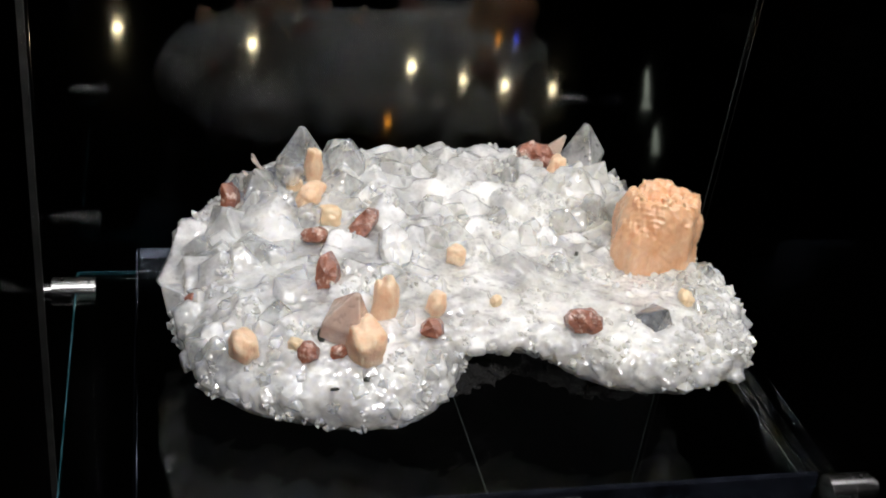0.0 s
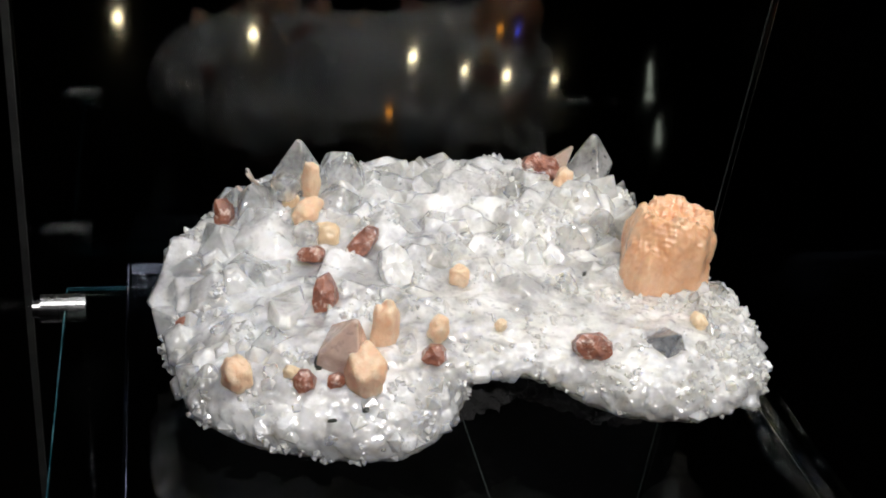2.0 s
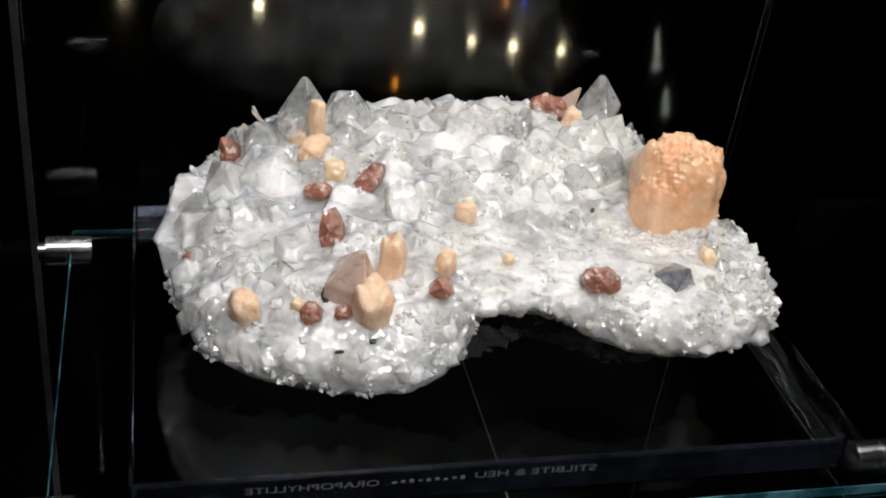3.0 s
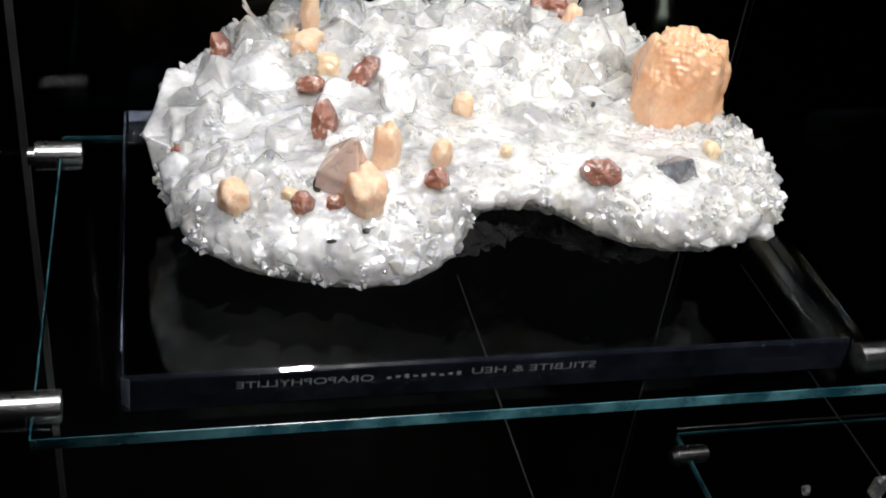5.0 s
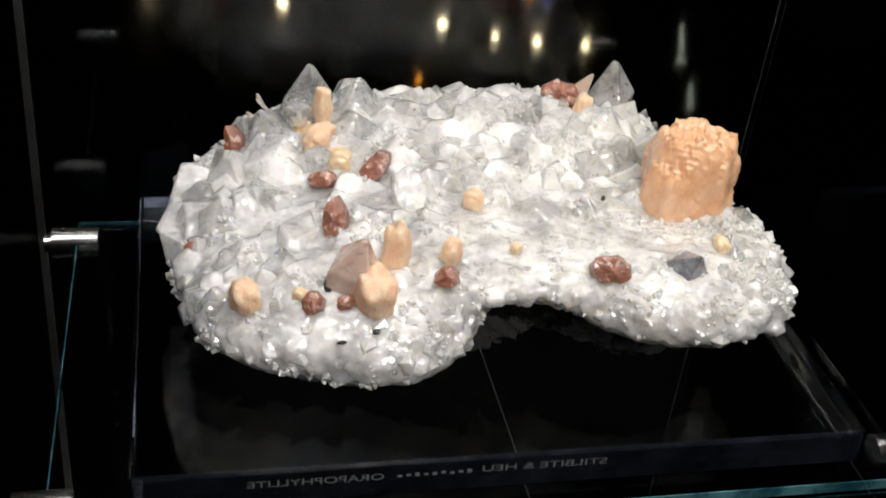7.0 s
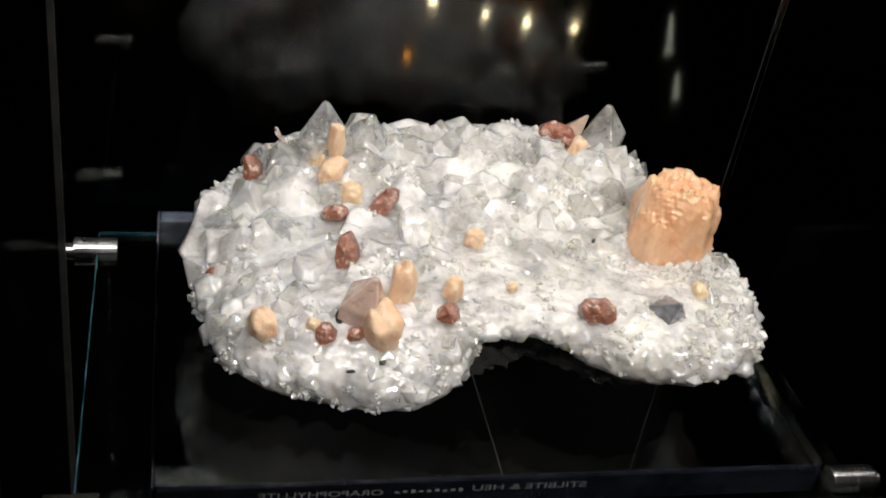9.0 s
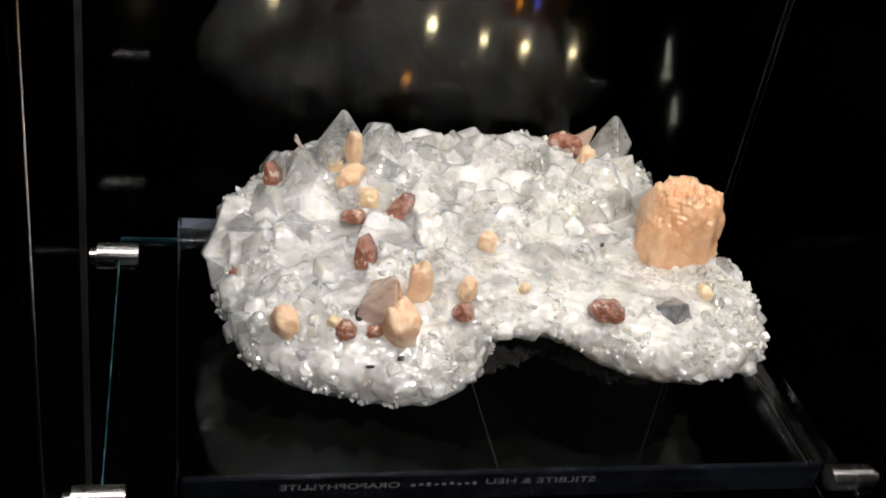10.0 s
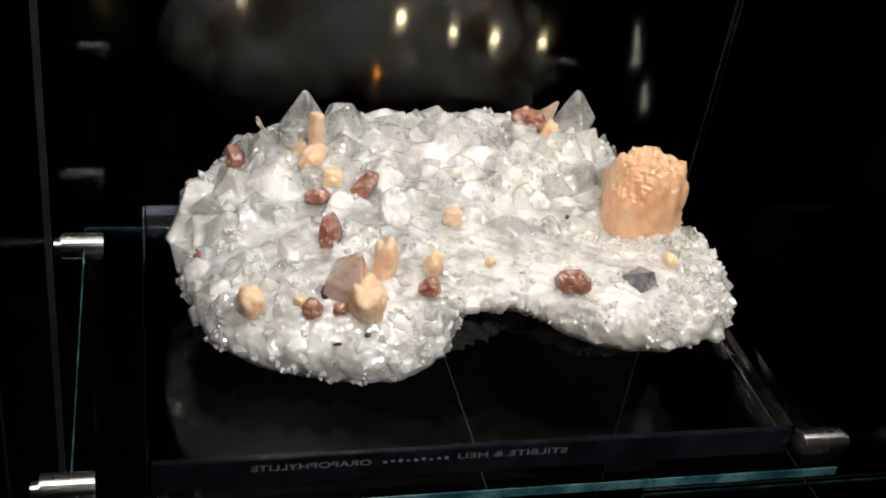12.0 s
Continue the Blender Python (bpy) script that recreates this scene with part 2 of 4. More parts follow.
nt.links.new(dust.outputs[0], r.inputs[0])
nt.links.new(r.outputs[0], b.inputs["Roughness"])

DULL, nt, b = material("black_paint")
dust = noise_node(nt, 5.0, 6.0, 0.7)
shade = ramp(nt, dust.outputs[0], (0.3, (0.004, 0.004, 0.004)), (0.8, (0.012, 0.012, 0.012)))
nt.links.new(shade.outputs[0], b.inputs["Base Color"])
b.inputs["Roughness"].default_value = 0.8

POLISHED, nt, b = material("polished_dark_floor")
worn = noise_node(nt, 3.0, 6.0, 0.65)
shade = ramp(nt, worn.outputs[0], (0.3, (0.0015, 0.0013, 0.0012)), (0.75, (0.004, 0.0035, 0.003)))
nt.links.new(shade.outputs[0], b.inputs["Base Color"])
b.inputs["Roughness"].default_value = 0.06
b.inputs["Specular IOR Level"].default_value = 0.8

SEAM, nt, b = material("seam_filler")
b.inputs["Base Color"].default_value = (0.16, 0.16, 0.15, 1)
b.inputs["Roughness"].default_value = 0.5


SEAM_DARK, nt, b = material("dark_seal")
worn = noise_node(nt, 60.0)
shade = ramp(nt, worn.outputs[0], (0.3, (0.02, 0.02, 0.02)), (0.7, (0.05, 0.05, 0.048)))
nt.links.new(shade.outputs[0], b.inputs["Base Color"])
b.inputs["Roughness"].default_value = 0.5


def glow(name, colour, strength):
    m, nt, b = material(name)
    b.inputs["Emission Color"].default_value = (*colour, 1)
    b.inputs["Emission Strength"].default_value = strength
    b.inputs["Base Color"].default_value = (0.8, 0.8, 0.8, 1)
    return m


WARM = glow("warm_lamp_glass", (1.0, 0.83, 0.5), 45.0)
LED = glow("led_diffuser", (1.0, 0.96, 0.9), 1.0)
AMBER = glow("amber_point", (1.0, 0.35, 0.03), 12.0)
BLUE = glow("blue_point", (0.05, 0.1, 1.0), 8.0)
PALE_LIGHT = glow("pale_panel_light", (0.9, 0.95, 0.78), 1.0)

# ---- shapes ----
def part(name, bm, mat, parent=None, label=""):
    """Links a bmesh as one mesh object, under a thing or a part where one is given."""
    data = bpy.data.meshes.new(name)
    bm.to_mesh(data)
    bm.free()
    data.materials.append(mat)
    ob = new(name, data)
    ob.parent = parent
    return tagged(ob, label)


def thing(name, at, label, category, group="", kind=""):
    ob = new(name)
    ob.empty_display_size = 0.02
    ob.location = at
    return tagged(ob, label, category, group, kind)


def box(lo, hi, bevel=0.0, segments=2):
    bm = bmesh.new()
    size = [b - a for a, b in zip(lo, hi)]
    mid = [(a + b) / 2 for a, b in zip(lo, hi)]
    bmesh.ops.create_cube(bm, size=1.0, matrix=Matrix.Translation(mid) @ Matrix.Diagonal((*size, 1)))
    if bevel:
        bmesh.ops.bevel(bm, geom=bm.edges[:], offset=bevel, segments=segments, affect="EDGES", profile=0.5)
    return bm


def structure(name, lo, hi, mat, label, category, bevel=0.0):
    return tagged(part(name, box(lo, hi, bevel), mat), label, category, "", "structure")


# ---- the dark hall ----
structure("floor", (-8, -4, -0.1), (14, 16, 0.0), POLISHED, "polished near-black stone floor of the hall", "floor")
structure("ceiling", (-8, -4, 3.2), (14, 16, 3.3), DULL, "black painted ceiling of the dark hall", "ceiling")
structure("wall_north", (-8, 16, 0), (14, 16.1, 3.2), DULL, "unlit black hall wall", "wall")
structure("wall_south", (-8, -4.1, 0), (14, -4, 3.2), DULL, "unlit black hall wall", "wall")
structure("wall_west", (-8.1, -4, 0), (-8, 16, 3.2), DULL, "unlit black hall wall", "wall")
structure("wall_east", (14, -4, 0), (14.1, 16, 3.2), DULL, "unlit black hall wall", "wall")


def ceiling_lamp(azimuth, pitch, radius, scale=1.0):
    """A small downlight: a black can with a warm glowing glass, hung under the ceiling."""
    z = 3.0
    far = (z + 1.58) / math.tan(radians(pitch))
    x, y = far * math.sin(radians(azimuth)), far * math.cos(radians(azimuth))
    lamp = thing("hall_lamp", (x, y, z), "small warm downlight hanging in the dark hall", "lamp", "hall lamps")
    bm = bmesh.new()
    bmesh.ops.create_cone(bm, cap_ends=False, segments=20, radius1=radius * 1.15, radius2=radius * 1.0, depth=0.16, matrix=Matrix.Translation((0, 0, 0.07)))
    part("can", bm, DULL, lamp)
    bm = bmesh.new()
    bmesh.ops.create_uvsphere(bm, u_segments=20, v_segments=12, radius=radius)
    part("bulb", bm, WARM, lamp, "glowing warm white bulb")
    bm = bmesh.new()
    bmesh.ops.create_cone(bm, cap_ends=True, segments=8, radius1=0.006, radius2=0.006, depth=0.1, matrix=Matrix.Translation((0, 0, 0.18)))
    part("stem", bm, DULL, lamp)
    return lamp


ceiling_lamp(-1.6, 21.0, 0.050)
ceiling_lamp(5.1, 21.5, 0.050)
ceiling_lamp(13.4, 21.9, 0.048)
ceiling_lamp(16.2, 22.2, 0.036)
ceiling_lamp(18.4, 22.2, 0.042)
ceiling_lamp(20.9, 22.0, 0.036)


def coloured_point(azimuth, pitch, mat, label):
    """A tiny coloured point of light under the ceiling."""
    z, far = 3.05, 4.63 / math.tan(radians(pitch))
    ob = thing("light_point", (far * math.sin(radians(azimuth)), far * math.cos(radians(azimuth)), z), label, "signal light")
    bm = bmesh.new()
    bmesh.ops.create_icosphere(bm, subdivisions=2, radius=0.026)
    part("lens", bm, mat, ob)
    bm = bmesh.new()
    bmesh.ops.create_cone(bm, cap_ends=True, segments=12, radius1=0.03, radius2=0.03, depth=0.13, matrix=Matrix.Translation((0, 0, 0.085)))
    part("socket", bm, DULL, ob)


coloured_point(12.45, 24.6, AMBER, "tiny amber point of light in the hall")
# These two emitters are added for tiny coloured glints of unknown source.
coloured_point(18.6, 19.9, BLUE, "tiny blue point of light in the hall")
coloured_point(17.7, 20.0, AMBER, "tiny amber point of light in the hall")

# Glowing panes and post added so the floor mirrors a pale slanting shape.
sign = thing("pale_shape_glow", (3.18, 6.35, 0.0), "glowing panes added for a pale slanting shape mirrored in the floor", "lit sign")
for low, high, wide, shift in ((1.02, 1.20, 0.04, -0.15), (1.22, 1.28, 0.07, -0.11), (1.42, 1.60, 0.05, 0.0)):
    bm = box((-wide / 2, -0.01, low), (wide / 2, 0.01, high), 0.004)
    for v in bm.verts:
        v.co.x += shift + (v.co.z - low) * 0.22 - (abs(v.co.z - low) < 0.01) * v.co.x * 0.5
    part("lit_pane", bm, PALE_LIGHT, sign, "dim greenish white lit pane")
bm = box((-0.015, 0.012, 0.0), (0.015, 0.03, 1.1), 0.003)
part("post", bm, DULL, sign)

# ---- the glass case ----
FRONT, BACK, WEST, EAST, DECK = 0.44, 0.920, -0.087, 0.537, 0.0
structure("window_1", (WEST - 0.004, BACK, DECK), (EAST + 0.004, BACK + 0.006, LID), PANE, "clear glass back pane of the display case", "glass pane")
structure("window_2", (WEST - 0.008, FRONT + 0.008, DECK), (WEST, BACK - 0.002, LID), SIDE, "clear glass side pane of the display case with polished edge", "glass pane", 0.001)
structure("window_3", (EAST, FRONT, DECK), (EAST + 0.008, BACK - 0.002, LID), SIDE, "clear glass side pane of the display case with polished edge", "glass pane", 0.001)
for pane in [o for o in scene.objects if o.name.startswith("window_")]:
    pane.visible_shadow = False
structure("case_lid", (-0.6, 0.42, LID), (1.9, 1.0, LID + 0.12), BLACK, "black lid of the display case that holds the lamps", "lid", 0.004)
# Steel rod in place of the side pane's bright polished front edge.
rod = bmesh.new()
bmesh.ops.create_cone(rod, cap_ends=True, segments=20, radius1=0.0026, radius2=0.0026, depth=LID, matrix=Matrix.Translation((WEST + 0.002, FRONT + 0.004, LID / 2)))
tagged(part("pane_edge_rod", rod, STEEL), "slim steel rod added for the bright front edge of the side pane", "rod", "", "structure")
structure("trim_east", (EAST + 0.0005, BACK + 0.007, DECK), (EAST + 0.0012, BACK + 0.0085, LID), SEAM_DARK, "hair-thin grey corner joint of the case", "trim")
structure("trim_west", (WEST - 0.014, BACK + 0.010, DECK), (WEST - 0.008, BACK + 0.016, LID), SEAM_DARK, "thin grey corner strip where two panes meet", "trim")
for x in (0.634, 1.315):
    structure("floor_joint", (x - 0.0011, 0.95, 0.0005), (x + 0.0011, 2.0, 0.0015), SEAM, "fine grey joint between the dark floor slabs", "joint")
for y, half in ((0.560, 0.075), (0.775, 0.065)):
    strip = thing("light_panel", (0.30, y, LID), "long glowing lamp panel under the black case lid", "lamp", "lamp panels")
    part("housing", box((-0.66, -half - 0.006, -0.010), (0.66, half + 0.006, 0.0), 0.001), DULL, strip)
    part("diffuser", box((-0.65, -half, -0.0135), (0.65, half, -0.0103), 0.001), LED, strip, "glowing white diffuser")
# Housing for the added fill spot, also out of view.
head = thing("fill_lamp", FILL_AT, "black spot lamp added out of view to brighten the specimen's front", "lamp")
bm = bmesh.new()
bmesh.ops.create_cone(bm, cap_ends=False, segments=28, radius1=0.062, radius2=0.05, depth=0.15)
can = part("can", bm, DULL, head)
can.matrix_basis = look((0, 0, 0), (-0.13, 1.76, -1.85))
bm = bmesh.new()
bmesh.ops.create_cone(bm, cap_ends=True, segments=10, radius1=0.008, radius2=0.008, depth=0.2, matrix=Matrix.Translation((0, 0, 0.15)))
part("stem", bm, DULL, head)


# ---- the shelves and their holders ----
def shelf(x0, x1, y0, y1, z, label):
    """A glass shelf whose teal edges hold the light guided through the plate as colour."""
    ob = thing("glass_shelf", (0, 0, 0), label, "shelf")
    part("plate", box((x0 + 0.001, y0 + 0.001, z), (x1, y1, z + 0.009), 0.0006, 1), GLASS, ob).visible_shadow = False
    part("front_edge", box((x0, y0, z + 0.0003), (x1, y0 + 0.0009, z + 0.0087), 0.0003, 1), EDGE, ob, "green-blue glass edge with its guided light put into the colour")
    part("side_edge", box((x0, y0 + 0.001, z + 0.0003), (x0 + 0.0009, y1, z + 0.0087), 0.0003, 1), EDGE, ob, "green-blue glass edge with its guided light put into the colour")
    part("rear_edge", box((x0 + 0.001, y1, z + 0.0003), (x1, y1 + 0.0009, z + 0.0087), 0.0003, 1), EDGE, ob, "green-blue glass edge with its guided light put into the colour")
    return ob


SHELF = 1.0055
shelf(-0.062, 0.511, 0.536, 0.888, SHELF, "thick clear glass shelf with a green-blue polished edge")
LOW = 0.60
shelf(0.583, 1.15, 0.50, 0.900, LOW, "lower clear glass shelf in the neighbouring case")


def shelf_holder(x, y, z, side, label="satin steel cylinder clamp holding the glass shelf"):
    """A round steel clamp that stands off a side pane, slotted for the glass. side: 1 where the shelf lies towards +x."""
    holder = thing("shelf_holder", (x, y, z), label, "clamp", "shelf holders")
    R, L = 0.0122, 0.0355
    turn = Matrix.Rotation(radians(90), 4, "Y")
    for x0, x1, part_name in ((0.0, 0.016, "rear_body"), (0.016, L, "jaw")):
        bm = bmesh.new()
        bmesh.ops.create_cone(bm, cap_ends=True, segments=48, radius1=R, radius2=R, depth=x1 - x0, matrix=Matrix.Translation((side * (x0 + x1) / 2, 0, 0)) @ turn)
        ring = [e for e in bm.edges if len(e.link_faces) == 2 and min(len(f.verts) for f in e.link_faces) < max(len(f.verts) for f in e.link_faces)]
        bmesh.ops.bevel(bm, geom=ring, offset=0.0006, segments=2, affect="EDGES")
        if part_name == "jaw":
            # slot for the glass: cut the jaw in an upper and a lower half
            for cut, keep in ((0.0052, True), (-0.0052, False)):
                half = bm.copy()
                res = bmesh.ops.bisect_plane(half, geom=half.verts[:] + half.edges[:] + half.faces[:], plane_co=(0, 0, cut), plane_no=(0, 0, 1), clear_inner=keep, clear_outer=not keep)
                edges = [g for g in res["geom_cut"] if isinstance(g, bmesh.types.BMEdge)]
                bmesh.ops.holes_fill(half, edges=edges)
                ob = part("upper_jaw" if keep else "lower_jaw", half, STEEL, holder)
                for p in ob.data.polygons:
                    p.use_smooth = True
                ob.data.set_sharp_from_angle(angle=radians(20))
            bm.free()
        else:
            ob = part(part_name, bm, STEEL, holder)
            for p in ob.data.polygons:
                p.use_smooth = True
            ob.data.set_sharp_from_angle(angle=radians(20))
    bm = bmesh.new()
    bmesh.ops.create_cone(bm, cap_ends=True, segments=24, radius1=0.0075, radius2=0.0075, depth=0.006, matrix=Matrix.Translation((-side * 0.003, 0, 0)) @ turn)
    part("collar", bm, STEEL, holder)
    bm = bmesh.new()
    bmesh.ops.create_cone(bm, cap_ends=True, segments=12, radius1=0.0016, radius2=0.0016, depth=0.004, matrix=Matrix.Translation((side * 0.009, 0, R - 0.001)))
    part("set_screw", bm, DULL, holder, "tiny dark set screw")
    return holder


Z = SHELF + 0.0045
shelf_holder(-0.081, 0.566, Z, 1)
shelf_holder(-0.081, 0.864, Z, 1)
shelf_holder(0.530, 0.568, Z, -1)
shelf_holder(0.570, 0.868, LOW + 0.0045, 1, "satin steel cylinder clamp of the lower shelf")

# Steel rod added to draw the bright reflection along the shelf's rear edge.
rail = bmesh.new()
bmesh.ops.create_cone(rail, cap_ends=True, segments=16, radius1=0.0016, radius2=0.0016, depth=0.56, matrix=Matrix.Translation((0.865, 0.905, LOW + 0.0108)) @ Matrix.Rotation(radians(90), 4, "Y"))
tagged(part("rear_edge_gleam", rail, STEEL), "thin steel rod added for the gleam of the lower shelf's rear edge", "rail")

# ---- the clear block with its engraved title ----
BX0, BX1, BY0, BY1, BZ0, BZ1 = -0.0115, 0.474, 0.553, 0.881, SHELF + 0.0092, 1.043
block = thing("display_block", (0, 0, 0), "clear acrylic display block with polished edges on the glass shelf", "display block")
ob = part("slab", box((BX0, BY0, BZ0), (BX1, BY1, BZ1), 0.0015, 1), ACRYLIC, block)
ob.visible_shadow = False
# Bluish films on the block imitate the reflections in its polished faces.
part("front_edge", box((BX0 + 0.0032, BY0 - 0.0006, BZ0 + 0.0032), (BX1 - 0.0032, BY0 - 0.0001, BZ1 - 0.0032)), EDGE_SHEEN, block, "thin bluish film, the edge's reflection put into colour")
part("side_edge", box((BX0 - 0.0006, BY0 + 0.0032, BZ0 + 0.0032), (BX0 - 0.0001, BY1 - 0.0032, BZ1 - 0.0032)), EDGE_SHEEN, block, "thin bluish film, the edge's reflection put into colour")
# Sheet just inside the slab, coloured like the rear face's inner reflection.
part("rear_edge", box((BX0 + 0.0032, BY1 - 0.0014, BZ0 + 0.0032), (BX1 - 0.0032, BY1 - 0.0008, BZ1 - 0.0032)), INNER_SHEEN, block, "bluish grey sheet, the rear face's inner reflection put into colour")
part("top_bevel", box((BX0 + 0.0035, -0.0002, -0.0019), (BX1 - 0.0035, 0.0002, 0.0019)), EDGE_SHEEN, block, "thin bluish film, the bevel's reflection put into colour").matrix_basis = Matrix.Translation((0, BY0 + 0.0012, BZ1 - 0.0012)) @ Matrix.Rotation(radians(-45), 4, "X")


def lettering(text, x_right, x_left, z, height):
    """Engraved words that read right to left, as seen from behind their face."""
    curve = bpy.data.curves.new("lettering", "FONT")
    curve.body, curve.size, curve.extrude = text, 1.0, 0.0
    ob = new("lettering", curve)
    bpy.context.view_layer.update()
    wide = max(ob.dimensions.x, 1e-3)
    data = bpy.data.meshes.new_from_object(ob)
    bpy.data.objects.remove(ob)
    data.materials.append(ETCH)
    letters = new("lettering", data)
    letters.parent = block
    letters.matrix_world = Matrix.Translation((x_right, BY0 - 0.0009, z)) @ Matrix.Rotation(radians(90), 4, "X") @ Matrix.Diagonal((-(x_right - x_left) / wide, height / 0.7, 1, 1))
    return tagged(letters, "engraved mirror-read capitals")


lettering("STILBITE & HEU", 0.288, 0.205, 1.0315, 0.0052)
lettering("ORAPOPHYLLITE", 0.142, 0.058, 1.0305, 0.0052)
for k in range(9):
    x0 = 0.150 + k * 0.0056
    part("worn_lettering", box((x0, BY0 - 0.0010, 1.0315 + 0.0006 * (k % 2)), (x0 + 0.0028, BY0 - 0.0007, 1.0330 + 0.0006 * (k % 3))), ETCH, block, "worn engraved letter")

# ---- the mineral specimen ----
LUMPS = [  # centre and half-sizes of the swellings of the white crystalline mass
    (0.103, 0.656, 1.097, 0.078, 0.068, 0.033),
    (0.144, 0.620, 1.103, 0.058, 0.052, 0.029),
    (0.087, 0.746, 1.106, 0.066, 0.080, 0.029),
    (0.200, 0.735, 1.112, 0.120, 0.100, 0.036),
    (0.228, 0.655, 1.130, 0.085, 0.045, 0.012),
    (0.346, 0.620, 1.120, 0.070, 0.052, 0.027),
    (0.320, 0.690, 1.112, 0.080, 0.070, 0.028),
    (0.265, 0.800, 1.128, 0.084, 0.054, 0.028),
    (0.318, 0.782, 1.130, 0.052, 0.034, 0.032),
    (0.160, 0.797, 1.130, 0.084, 0.056, 0.026),
    (0.388, 0.660, 1.124, 0.028, 0.045, 0.022),
    (0.142, 0.820, 1.105, 0.074, 0.046, 0.036),
    (0.270, 0.838, 1.105, 0.095, 0.040, 0.036),
]
SOFT = 0.006


def lump_field(x, y, z, lumps=LUMPS, soft=SOFT):
    """Smooth union of ellipsoids: negative inside, about metres."""
    total = 0.0
    for cx, cy, cz, rx, ry, rz in lumps:
        k = np.sqrt(((x - cx) / rx) ** 2 + ((y - cy) / ry) ** 2 + ((z - cz) / rz) ** 2)
        total = total + np.exp(-(k - 1.0) * min(rx, ry, rz) / soft)
    return -soft * np.log(total + 1e-30)


def slope(p, lumps=LUMPS):
    """Outward normals of the field at points p, an (n, 3) array."""
    e = 0.001
    g = [lump_field(*(p + e * np.eye(3)[i]).T, lumps) - lump_field(*(p - e * np.eye(3)[i]).T, lumps) for i in range(3)]
    g = np.stack(g, 1)
    return g / np.linalg.norm(g, axis=1, keepdims=True)


def rough3(p, amp, scale, seed=0.0):
    return amp * np.array([noise.fractal(Vector((*(q * scale),)) + Vector((seed, 0, 0)), 0.9, 2.1, 4) for q in p])


def fuse_crystal(f, ax, foot, turn, half, tall, flat, point):
    """Lowers the field where a four-sided crystal stands: flat prism sides, a four-faced point or a cut-off top."""
    reach = half * (tall + 1.6)
    span = [slice(max(int(np.searchsorted(a, c - reach)), 0), int(np.searchsorted(a, c + reach))) for a, c in zip(ax, foot)]
    if any(s.stop - s.start < 2 for s in span):
        return
    g = np.stack(np.meshgrid(*[a[s] for a, s in zip(ax, span)], indexing="ij"), -1) - np.array(foot)
    q = np.abs(g @ np.array(turn)) / half
    up = (g @ np.array(turn))[..., 2] / half
    d = np.maximum(np.maximum(q[..., 0] - 1, q[..., 1] - flat), -up)
    d = np.maximum(d, (0.62 * (q[..., 0] + q[..., 1]) + (up - tall)) * 0.75)
    if not point:
        d = np.maximum(d, up - tall * 0.68)
    # a soft fillet where it grows out of its neighbours
    a, b, k = f[tuple(span)], d * half, 0.0020
    h = np.clip(0.5 + 0.5 * (a - b) / k, 0, 1)
    f[tuple(span)] = a * (1 - h) + b * h - k * h * (1 - h)


